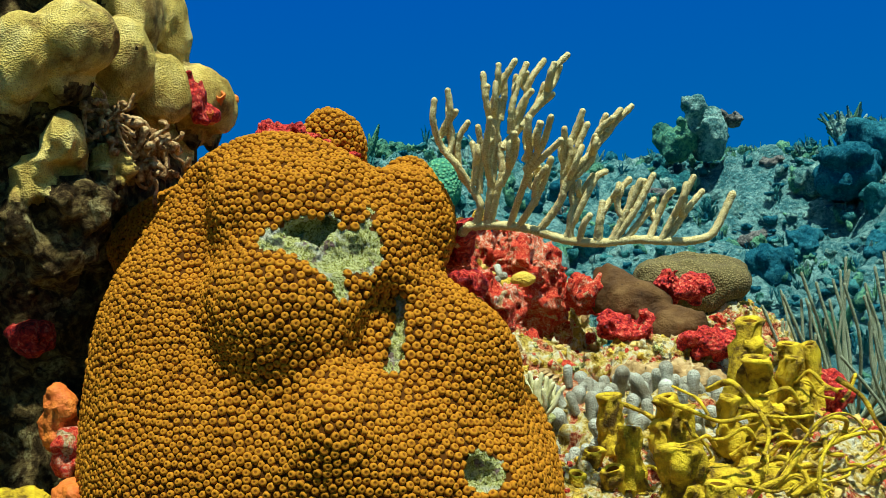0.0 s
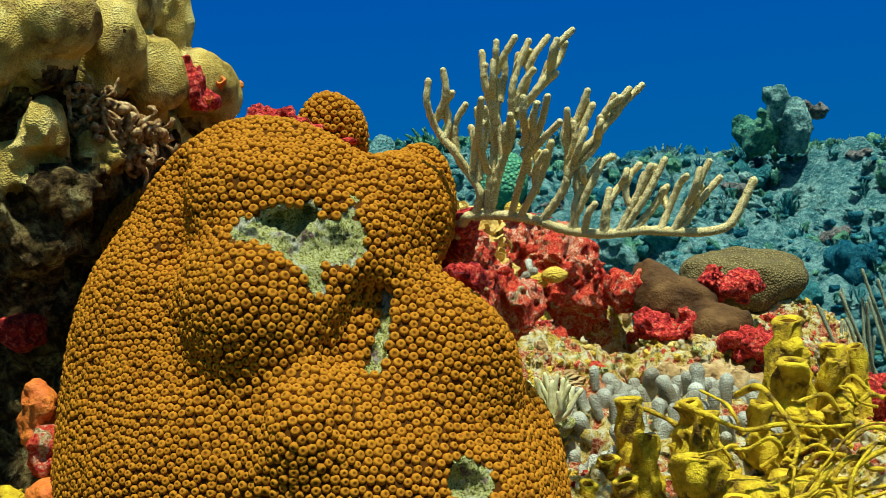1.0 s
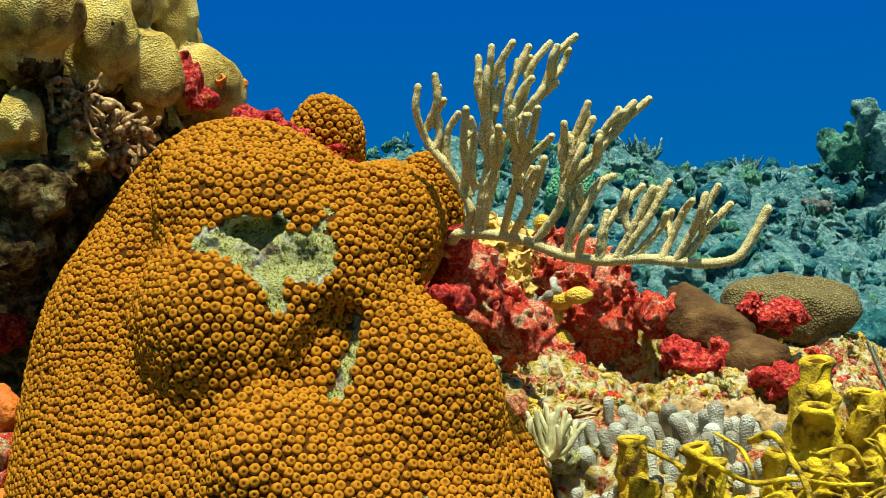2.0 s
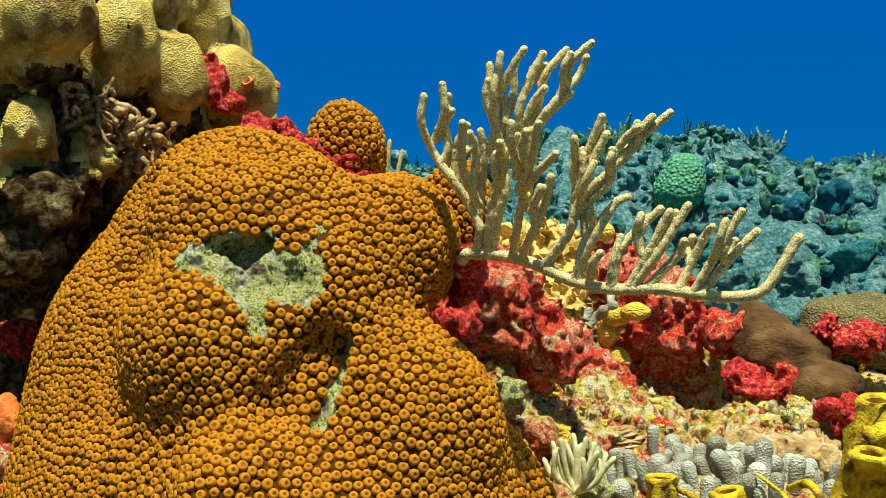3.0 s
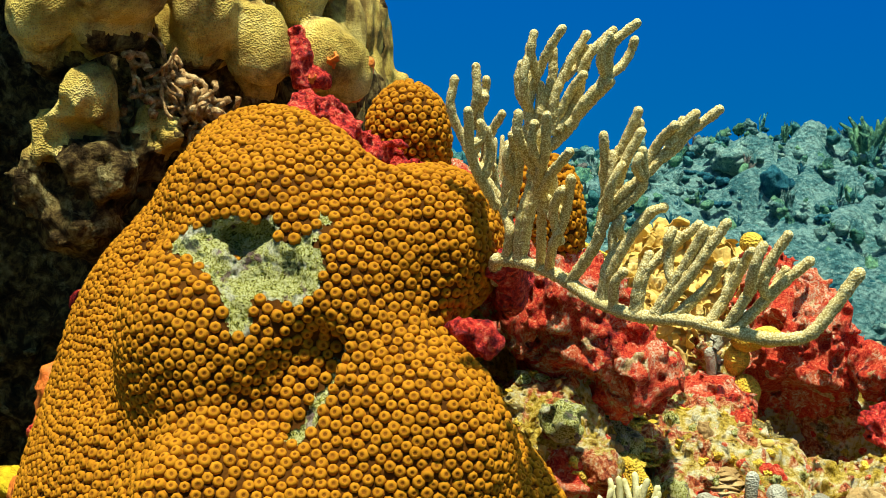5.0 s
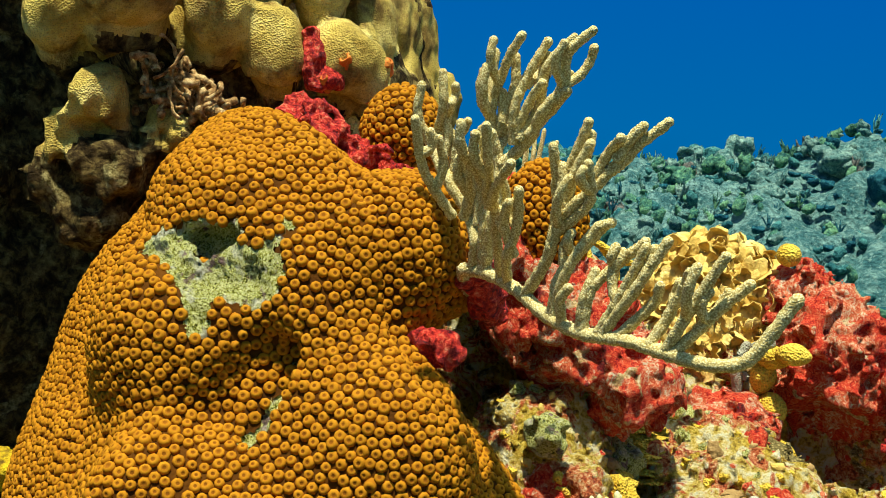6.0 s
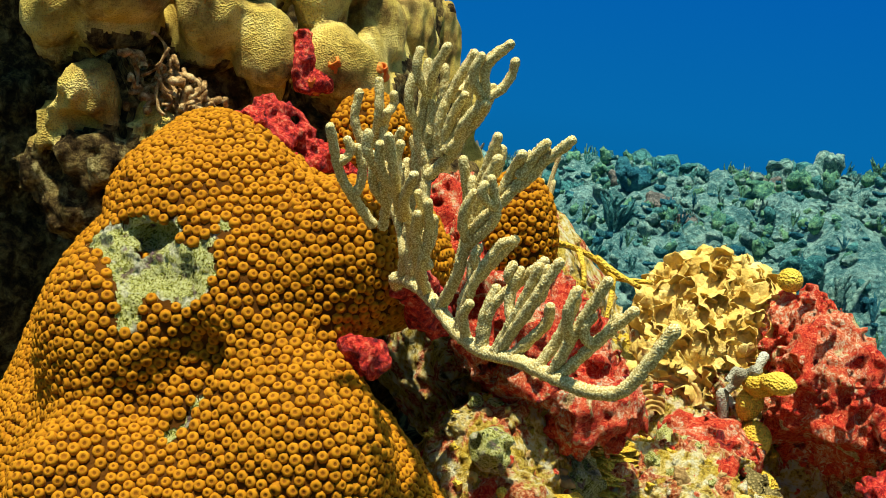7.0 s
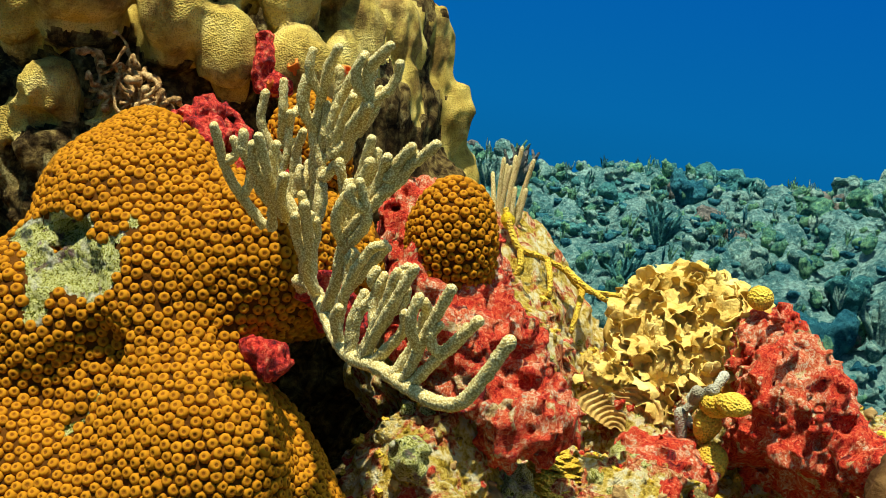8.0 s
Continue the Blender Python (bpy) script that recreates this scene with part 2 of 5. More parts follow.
# Far reef skins: the water's blue-green haze is painted into the base colours.
def far_haze_skin(name, dark, mid, light, cellscale):
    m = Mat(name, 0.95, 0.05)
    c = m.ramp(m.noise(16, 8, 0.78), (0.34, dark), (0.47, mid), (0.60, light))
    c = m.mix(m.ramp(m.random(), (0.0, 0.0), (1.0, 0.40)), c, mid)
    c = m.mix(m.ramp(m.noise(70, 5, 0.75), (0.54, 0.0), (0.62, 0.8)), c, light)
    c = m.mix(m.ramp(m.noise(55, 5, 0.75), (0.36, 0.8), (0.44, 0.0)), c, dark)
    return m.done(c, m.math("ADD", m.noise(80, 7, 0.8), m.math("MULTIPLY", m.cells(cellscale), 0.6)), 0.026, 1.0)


M_FAR_HAZE = [far_haze_skin("far_reef_haze_teal", (0.010, 0.078, 0.104), (0.044, 0.195, 0.195), (0.156, 0.468, 0.403), 60),
         far_haze_skin("far_reef_haze_green", (0.016, 0.091, 0.091), (0.078, 0.247, 0.169), (0.286, 0.598, 0.286), 64),
         far_haze_skin("far_reef_haze_blue", (0.007, 0.065, 0.104), (0.023, 0.143, 0.189), (0.078, 0.312, 0.338), 56),
         far_haze_skin("far_reef_haze_pale", (0.023, 0.104, 0.111), (0.130, 0.299, 0.260), (0.468, 0.702, 0.546), 70)]
M_HAZE_FLOOR = far_haze_skin("far_reef_haze_floor", (0.016, 0.094, 0.107), (0.091, 0.247, 0.234), (0.364, 0.598, 0.494), 70)
M_RUST = far_haze_skin("far_reef_haze_rust", (0.039, 0.065, 0.065), (0.169, 0.169, 0.143), (0.416, 0.390, 0.312), 66)
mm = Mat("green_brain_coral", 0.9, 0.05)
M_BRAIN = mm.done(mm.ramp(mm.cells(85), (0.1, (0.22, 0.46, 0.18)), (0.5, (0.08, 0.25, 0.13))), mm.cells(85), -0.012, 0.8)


# ---- shape helpers ----
def lattice(ix, iy, iz, seed):
    h = (ix * 374761393 + iy * 668265263 + iz * 2147483647 + seed * 974711) & 0xFFFFFFFF
    h = ((h ^ (h >> 13)) * 1274126177) & 0xFFFFFFFF
    return ((h ^ (h >> 16)) & 0xFFFF) / 32767.5 - 1.0


def vnoise(p, scale, seed=0):
    """Smooth value noise in -1..1 at the points p (n, 3)."""
    q = np.asarray(p, dtype=np.float64) * scale
    i = np.floor(q).astype(np.int64)
    f = q - i
    f = f * f * (3 - 2 * f)
    r = 0.0
    for dx in (0, 1):
        for dy in (0, 1):
            for dz in (0, 1):
                w = (f[:, 0] if dx else 1 - f[:, 0]) * (f[:, 1] if dy else 1 - f[:, 1]) * (f[:, 2] if dz else 1 - f[:, 2])
                r = r + w * lattice(i[:, 0] + dx, i[:, 1] + dy, i[:, 2] + dz, seed)
    return r


def fractal(p, scale, octaves=3, seed=0):
    return sum(vnoise(p, scale * 2 ** o, seed + o) / 2 ** o for o in range(octaves))


def blobs(p, rows, k):
    """Smooth union of ellipsoids (x, y, z, rx, ry, rz): negative inside."""
    total, low = None, None
    vals = []
    for x, y, z, a, b, c in rows:
        d = p - np.array((x, y, z))
        k0 = np.sqrt(((d / (a, b, c)) ** 2).sum(-1) + 1e-9)
        k1 = np.sqrt(((d / (a * a, b * b, c * c)) ** 2).sum(-1) + 1e-9)
        vals.append(k0 * (k0 - 1) / k1)
    low = vals[0]
    for v in vals[1:]:
        low = np.minimum(low, v)
    return low - k * np.log(sum(np.exp(np.maximum(-(v - low) / k, -30)) for v in vals))


def net(field, lo, hi, h):
    """Closed surface of field = 0 in a box: vertices and quads."""
    n = [int(math.ceil((b - a) / h)) + 1 for a, b in zip(lo, hi)]
    ax = [lo[i] + h * np.arange(n[i]) for i in range(3)]
    # a coarse pass first; only the blocks that may hold the surface are filled in finely
    step = 4
    nc = [(q + step - 1) // step + 1 for q in n]
    cax = [lo[i] + h * step * np.arange(nc[i]) for i in range(3)]
    cg = np.stack(np.meshgrid(*cax, indexing="ij"), -1).reshape(-1, 3)
    cv = np.concatenate([field(cg[i:i + 200000]) for i in range(0, len(cg), 200000)]).reshape(nc)
    least = np.abs(cv[:-1, :-1, :-1])
    for o in ((0, 0, 1), (0, 1, 0), (0, 1, 1), (1, 0, 0), (1, 0, 1), (1, 1, 0), (1, 1, 1)):
        least = np.minimum(least, np.abs(cv[o[0]:nc[0] - 1 + o[0], o[1]:nc[1] - 1 + o[1], o[2]:nc[2] - 1 + o[2]]))
    fine = least < step * h * 2.0
    v, live = cv[:-1, :-1, :-1], fine
    for i in range(3):
        v, live = np.repeat(v, step, i), np.repeat(live, step, i)
    v, live = v[:n[0], :n[1], :n[2]].copy(), live[:n[0], :n[1], :n[2]]
    at = np.stack(np.nonzero(live), -1)
    if len(at):
        g = at * h + np.array(lo)
        v[live] = np.concatenate([field(g[i:i + 200000]) for i in range(0, len(g), 200000)])
    s = v < 0
    cx, cy, cz = n[0] - 1, n[1] - 1, n[2] - 1
    acc, cnt = np.zeros((cx, cy, cz, 3)), np.zeros((cx, cy, cz))
    corners = [(a, b, c) for a in (0, 1) for b in (0, 1) for c in (0, 1)]

    def part_of(arr, o):
        return arr[o[0]:o[0] + cx, o[1]:o[1] + cy, o[2]:o[2] + cz]

    for o in corners:
        for axis in range(3):
            if o[axis]:
                continue
            q = list(o)
            q[axis] = 1
            va, vb = part_of(v, o), part_of(v, q)
            cross = part_of(s, o) != part_of(s, q)
            t = np.where(cross, va / np.where(va == vb, 1, va - vb), 0)
            for d in range(3):
                acc[..., d] += np.where(cross, o[d] + (t if d == axis else 0), 0)
            cnt += cross
    on = cnt > 0
    ids = -np.ones((cx, cy, cz), dtype=np.int64)
    ids[on] = np.arange(on.sum())
    base = np.stack(np.nonzero(on), -1)
    verts = (base + acc[on] / cnt[on][:, None]) * h + np.array(lo)
    faces = []
    for axis in range(3):
        u, w = (axis + 1) % 3, (axis + 2) % 3
        sl0, sl1 = [slice(1, -1)] * 3, [slice(1, -1)] * 3
        sl0[axis], sl1[axis] = slice(0, -1), slice(1, None)
        a, b = s[tuple(sl0)], s[tuple(sl1)]
        e = np.stack(np.nonzero(a != b), -1)
        if not len(e):
            continue
        flip = a[tuple(e.T)]
        e = e + np.array([0 if i == axis else 1 for i in range(3)])
        quad = []
        for du, dw in ((-1, -1), (0, -1), (0, 0), (-1, 0)):
            c = e.copy()
            c[:, u] += du
            c[:, w] += dw
            quad.append(ids[tuple(c.T)])
        quad = np.stack(quad, -1)
        quad[~flip] = quad[~flip][:, ::-1]
        faces.append(quad)
    return verts, np.concatenate(faces)


def slope(field, p, e=0.002):
    g = np.stack([field(p + d) - field(p - d) for d in np.eye(3) * e], -1)
    return g / (np.linalg.norm(g, axis=1, keepdims=True) + 1e-9)


def mesh_of(name, verts, faces, mats, slots=None, smooth=True):
    me = bpy.data.meshes.new(name)
    if isinstance(faces, np.ndarray):
        n, m = faces.shape
        me.vertices.add(len(verts))
        me.vertices.foreach_set("co", np.asarray(verts, dtype=np.float32).ravel())
        me.loops.add(n * m)
        me.loops.foreach_set("vertex_index", faces.astype(np.int32).ravel())
        me.polygons.add(n)
        me.polygons.foreach_set("loop_start", np.arange(0, n * m, m, dtype=np.int32))
        me.update(calc_edges=True)
    else:
        me.from_pydata(verts if isinstance(verts, list) else verts.tolist(), [], faces)
    for m in mats:
        me.materials.append(m)
    if slots is not None:
        me.polygons.foreach_set("material_index", np.asarray(slots, dtype=np.int32))
    me.polygons.foreach_set("use_smooth", np.full(len(me.polygons), smooth))
    me.update()
    return me


def with_normals(me, normals):
    me.normals_split_custom_set_from_vertices([tuple(n) for n in normals])
    return me


def used(verts, faces):
    """Drops the vertices that no face uses."""
    keep, inv = np.unique(faces.ravel(), return_inverse=True)
    return verts[keep], inv.reshape(faces.shape)


def largest(verts, faces):
    """Keeps the largest connected piece."""
    lab = np.arange(len(verts))
    while True:
        low, least = lab.copy(), lab[faces].min(1)
        for c in range(faces.shape[1]):
            np.minimum.at(low, faces[:, c], least)
        low = low[low]
        if (low == lab).all():
            break
        lab = low
    return used(verts, faces[lab[faces[:, 0]] == np.bincount(lab).argmax()])


def thing(name, label, category, group="", kind="", at=(0, 0, 0)):
    ob = new(name)
    ob.empty_display_size = 0.05
    ob.location = at
    return tagged(ob, label, category, group, kind)


def part(name, me, parent, label="", kind=""):
    ob = new(name, me)
    ob.parent = parent
    if parent.type == "EMPTY" and any(parent.location):
        ob.matrix_parent_inverse = Matrix.Translation(-parent.location)
    return tagged(ob, label, kind=kind)


def solid(name, me, label, category, group="", kind=""):
    return tagged(new(name, me), label, category, group, kind)


def spread(verts, faces, gap, keep, rng, field, rounds=7):
    """Points scattered evenly over a surface: random throws no nearer than gap(p), then pushed apart along it."""
    t = np.concatenate([faces[:, [0, 1, 2]], faces[:, [0, 2, 3]]])
    a, b, c = verts[t[:, 0]], verts[t[:, 1]], verts[t[:, 2]]
    ok = keep((a + b + c) / 3)
    a, b, c = a[ok], b[ok], c[ok]
    area = np.linalg.norm(np.cross(b - a, c - a), axis=1) / 2
    least = float(gap((a + b + c) / 3).min())
    count = int(area.sum() / (0.866 * least * least) * 5)
    i = rng.choice(len(a), count, p=area / area.sum())
    u, w = rng.random((2, count))
    f = u + w > 1
    u[f], w[f] = 1 - u[f], 1 - w[f]
    p = a[i] + (b[i] - a[i]) * u[:, None] + (c[i] - a[i]) * w[:, None]
    wide = gap(p)
    big = float(wide.max())
    cell, got = {}, []
    for q, g0 in zip(p, wide):
        key = tuple((q // big).astype(int))
        near = [g for dx in (-1, 0, 1) for dy in (-1, 0, 1) for dz in (-1, 0, 1) for g in cell.get((key[0] + dx, key[1] + dy, key[2] + dz), ())]
        if near and ((np.array(near) - q) ** 2).sum(1).min() < (0.80 * g0) ** 2:
            continue
        cell.setdefault(key, []).append(q)
        got.append(q)
    p = np.array(got)
    for _ in range(rounds):
        push = np.zeros_like(p)
        reach = gap(p) * 1.25
        sq = (p ** 2).sum(1)
        for s0 in range(0, len(p), 1000):
            q = p[s0:s0 + 1000]
            d2 = sq[s0:s0 + 1000, None] + sq[None] - 2 * q @ p.T
            i, j = np.nonzero(d2 < (reach[s0:s0 + 1000, None]) ** 2)
            d = q[i] - p[j]
            l = np.sqrt((d ** 2).sum(1)) + 1e-9
            w = np.where(l > 1e-7, (reach[s0 + i] - l) / l, 0)
            for c in range(3):
                push[s0:s0 + 1000, c] = np.bincount(i, d[:, c] * w, minlength=len(q))
        nrm = slope(field, p)
        push -= nrm * (push * nrm).sum(1)[:, None]
        p = p + push * 0.12
        p = p - nrm * field(p)[:, None]
    return p


POLYP_RINGS = ((1.06, -0.45), (1.00, 0.05), (0.94, 0.42), (0.78, 0.68), (0.52, 0.78), (0.30, 0.73), (0.14, 0.60))


def polyp_shape(sides=8):
    """A low crater: verts in units of its radius, quads, and the slot of each face."""
    v = [(r * math.cos(2 * math.pi * i / sides), r * math.sin(2 * math.pi * i / sides), z) for r, z in POLYP_RINGS for i in range(sides)]
    f, s = [], []
    for k in range(len(POLYP_RINGS) - 1):
        for i in range(sides):
            j = (i + 1) % sides
            f.append((k * sides + i, k * sides + j, (k + 1) * sides + j, (k + 1) * sides + i))
            s.append((0, 0, 2, 2, 0, 1)[k])
    v.append((0, 0, POLYP_RINGS[-1][1] + 0.10))
    last = (len(POLYP_RINGS) - 1) * sides
    for i in range(0, sides, 2):
        f.append((last + i, last + (i + 1) % sides, last + (i + 2) % sides, len(v) - 1))
        s.append(1)
    return np.array(v), np.array(f), np.array(s)


def frame_of(nrm, spin):
    z = Vector(nrm)
    q = z.to_track_quat("Z", "Y").to_matrix()
    return np.array(q @ Matrix.Rotation(spin, 3, "Z"))


def grow_polyps(parent, pts, nrm, size, rng, nearest, singles):
    """Polyps on a colony: the nearest ones to a spot are parts, the rest one joined part."""
    pv, pf, ps = polyp_shape()
    order = np.argsort(((pts - np.array(nearest)) ** 2).sum(1))
    shared = mesh_of("polyp", pv, pf, [M_POLYP, M_MOUTH, M_RIM], ps)
    av, af, asl = [], [], []
    for rank, i in enumerate(order):
        r = size(pts[i:i + 1])[0] * rng.uniform(0.84, 1.1)
        lean = nrm[i] + rng.normal(0, 0.14, 3)
        rot = frame_of(lean / np.linalg.norm(lean), rng.uniform(0, 6.28))
        tall = rng.uniform(0.7, 1.15)
        if rank < singles:
            ob = part("polyp", shared, parent)
            ob.matrix_basis = Matrix.LocRotScale(Vector(pts[i]), Matrix(rot.tolist()).to_quaternion(), (r, r, r * tall))
        else:
            av.append((pv * (r, r, r * tall)) @ rot.T + pts[i])
            af.append(pf + len(pv) * len(af))
            asl.append(ps)
    if av:
        part("polyp_field", mesh_of("polyp_field", np.concatenate(av), np.concatenate(af), [M_POLYP_J, M_MOUTH, M_RIM], np.concatenate(asl)), parent, kind="stuff")


def capsule(p, a, b, r):
    a, b = np.array(a), np.array(b)
    h = np.clip(((p - a) @ (b - a)) / ((b - a) @ (b - a)), 0, 1)
    return np.sqrt(((p - a - h[:, None] * (b - a)) ** 2).sum(1)) - r


def carve(f, hole, k):
    """Smooth removal of hole from f."""
    x = np.maximum(f, -hole)
    h = np.maximum(k - np.abs(f + hole), 0) / k
    return x + h * h * k * 0.25


def tube(path, radii, sides=8, wobble=0.0, rng=None, cap=True):
    """A tube with a round tip along a path of points."""
    path = np.array(path, dtype=float)
    t = np.gradient(path, axis=0)
    t /= np.linalg.norm(t, axis=1, keepdims=True) + 1e-9
    side = np.cross(t[0], (0.31, 0.87, 0.2))
    side /= np.linalg.norm(side)
    v, f = [], []
    for i, (p, d) in enumerate(zip(path, t)):
        side = side - d * (side @ d)
        side /= np.linalg.norm(side) + 1e-9
        up = np.cross(d, side)
        for s in range(sides):
            a = 2 * math.pi * s / sides
            r = radii[i] * (1 + (rng.uniform(-wobble, wobble) if rng is not None else 0))
            v.append(p + (side * math.cos(a) + up * math.sin(a)) * r)
    for i in range(len(path) - 1):
        for s in range(sides):
            n = (s + 1) % sides
            f.append((i * sides + s, i * sides + n, (i + 1) * sides + n, (i + 1) * sides + s))
    if cap:
        f.append(tuple(range((len(path) - 1) * sides, len(path) * sides)))
    return v, f


def smooth_path(pts, step):
    """Catmull-Rom through pts, about one point each step."""
    p = [np.array(q, dtype=float) for q in pts]
    p = [2 * p[0] - p[1]] + p + [2 * p[-1] - p[-2]]
    out = []
    for i in range(1, len(p) - 2):
        n = max(2, int(np.linalg.norm(p[i + 1] - p[i]) / step))
        for j in range(n):
            t = j / n
            out.append(0.5 * ((2 * p[i]) + (p[i + 1] - p[i - 1]) * t + (2 * p[i - 1] - 5 * p[i] + 4 * p[i + 1] - p[i + 2]) * t * t + (3 * p[i] - p[i - 1] - 3 * p[i + 1] + p[i + 2]) * t ** 3))
    out.append(p[-2])
    return np.array(out)


def join(parts):
    """Joins (verts, faces) lists."""
    v, f = [], []
    for a, b in parts:
        o = len(v)
        v += [tuple(q) for q in a]
        f += [tuple(i + o for i in q) for q in b]
    return v, f


# ---- reef floor: one sheet from under the coral to the far water ----
def floor_height(x, y):
    """Height of the reef floor."""
    near = 0.02 + 0.26 * np.clip((y - 1.15) / 0.45, 0, 1) - 0.16 * np.clip((x - 0.35) / 0.4, 0, 1)
    r = np.hypot(x - 0.2, y - 0.3)
    high = 0.86 - 0.16 * np.clip((-0.35 - np.arctan2(x - 0.2, y - 0.3)) / 0.3, 0, 1)
    far = -0.05 + high * np.clip((r - 1.9) / 1.8, 0, 1) ** 1.1 - 0.9 * np.clip((r - 4.3) / 3.0, 0, 1)
    w = np.clip((r - 1.5) / 0.5, 0, 1)
    w = w * w * (3 - 2 * w)
    return near * (1 - w) + far * w


def reef_floor():
    ring = np.concatenate([np.linspace(0.0, 2.0, 90), np.linspace(2.02, 5.2, 210), np.geomspace(5.7, 900, 30)])
    ang = np.radians(np.concatenate([np.arange(-72, 46, 0.3), np.arange(46, 288, 3.0)]))
    R, A = np.meshgrid(ring, ang, indexing="ij")
    x, y = 0.2 + R * np.sin(A), 0.3 + R * np.cos(A)
    p = np.stack([x.ravel(), y.ravel(), np.zeros(x.size)], -1)
    z = floor_height(p[:, 0], p[:, 1])
    k = np.clip(R.ravel() / 3, 0.25, 1)
    z = z + 0.035 * k * fractal(p, 9, 3, 5) + np.clip((R.ravel() - 1.8) / 1.5, 0, 1) * (0.10 * fractal(p, 1.7, 3, 9) + 0.035 * fractal(p, 13, 3, 19))
    v = np.stack([p[:, 0], p[:, 1], z], -1)
    n = len(ang)
    i, j = np.meshgrid(np.arange(len(ring) - 1), np.arange(n), indexing="ij")
    i, j = i.ravel(), j.ravel()
    f = np.stack([i * n + j, (i + 1) * n + j, (i + 1) * n + (j + 1) % n, i * n + (j + 1) % n], -1)
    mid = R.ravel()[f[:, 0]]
    # near floor takes the dark turf rock as painted shade, far floor the haze tint
    me = mesh_of("reef_floor", v, f, [M_TURF_SHADE, M_HAZE_FLOOR], (mid > 1.75).astype(int))
    return solid("ground", me, "uneven dead reef rock floor with algae turf", "reef floor", kind="structure")


reef_floor()

# ---- great star coral ----
STAR = (
    (-0.101, 1.184, 0.276, 0.197, 0.060, 0.153),
    (-0.180, 1.107, 0.286, 0.188, 0.030, 0.345),
    (-0.211, 1.248, 0.527, 0.187, 0.090, 0.087),
    (-0.174, 1.123, 0.555, 0.091, 0.096, 0.066),
    (-0.273, 1.098, 0.372, 0.100, 0.079, 0.156),
    (-0.162, 1.056, 0.447, 0.080, 0.088, 0.085),
    (-0.019, 1.106, 0.377, 0.091, 0.062, 0.082),
    (-0.038, 1.165, 0.534, 0.051, 0.064, 0.063),
    (0.026, 1.164, 0.217, 0.084, 0.163, 0.129),
    (-0.213, 1.106, 0.264, 0.180, 0.147, 0.173),
    (-0.100, 1.068, 0.467, 0.063, 0.030, 0.084),
    (-0.113, 1.036, 0.339, 0.039, 0.097, 0.055),
    (-0.095, 1.070, 0.235, 0.120, 0.098, 0.110),
    (-0.052, 1.078, 0.332, 0.055, 0.060, 0.046),
    (-0.050, 1.070, 0.268, 0.080, 0.085, 0.070),
    (-0.110, 1.050, 0.285, 0.075, 0.098, 0.075),
)
# pale dead patch: (start, end, radius) of the strokes that it is made of
DEAD = (((-0.168, 1.008, 0.523), (-0.146, 1.014, 0.519), 0.0120), ((-0.144, 1.012, 0.514), (-0.118, 1.010, 0.498), 0.0115), ((-0.110, 1.018, 0.505), (-0.082, 1.036, 0.506), 0.0225),
        ((-0.110, 1.008, 0.488), (-0.096, 1.002, 0.466), 0.0085), ((-0.077, 1.044, 0.530), (-0.071, 1.056, 0.548), 0.0045), ((-0.148, 1.030, 0.529), (-0.112, 1.038, 0.530), 0.0125))
LOW_DEAD = ((0.018, 1.020, 0.284), (0.026, 1.022, 0.278), 0.019)
GROOVE = (((-0.058, 1.026, 0.386), (-0.052, 1.034, 0.398)), ((-0.052, 1.034, 0.398), (-0.047, 1.050, 0.428)), ((-0.047, 1.050, 0.428), (-0.043, 1.066, 0.458)))


def star_field(p):
    f = blobs(p, STAR, 0.018) + 0.0035
    for a, b, r in DEAD + (LOW_DEAD,):
        f = carve(f, capsule(p, (a[0], a[1] - 0.012, a[2]), (b[0], b[1] - 0.012, b[2]), r * 0.8), 0.008)
    f = carve(f, capsule(p, (-0.146, 1.036, 0.525), (-0.114, 1.044, 0.529), 0.0125) + 0.005 * vnoise(p, 75, 6), 0.003)
    f = carve(f, capsule(p, (-0.132, 1.030, 0.514), (-0.122, 1.036, 0.522), 0.0100) + 0.004 * vnoise(p, 90, 7), 0.003)
    for a, b in GROOVE:
        f = carve(f, capsule(p, (a[0] - 0.004, a[1] + 0.002, a[2] + 0.002), (b[0] - 0.004, b[1] + 0.002, b[2] + 0.002), 0.0050), 0.010)
    f = carve(f, capsule(p, (-0.080, 1.008, 0.408), (-0.060, 1.044, 0.452), 0.010), 0.030)
    f = carve(f, capsule(p, (-0.250, 1.040, 0.505), (-0.252, 1.078, 0.585), 0.010), 0.03)
    f = carve(f, capsule(p, (-0.262, 1.012, 0.47), (-0.235, 0.985, 0.40), 0.008), 0.03)
    return f


def dead_zone(p):
    d = np.full(len(p), 9.0)
    for a, b, r in DEAD + (LOW_DEAD,):
        d = np.minimum(d, capsule(p, a, b, r * 1.06))
    d = np.minimum(d, capsule(p, (-0.146, 1.040, 0.526), (-0.114, 1.046, 0.529), 0.0150))
    for a, b in GROOVE:
        d = np.minimum(d, capsule(p, (a[0] - 0.001, a[1] + 0.004, a[2]), (b[0] - 0.001, b[1] + 0.004, b[2]), 0.0085))
    return d + 0.003 * vnoise(p, 120, 3)


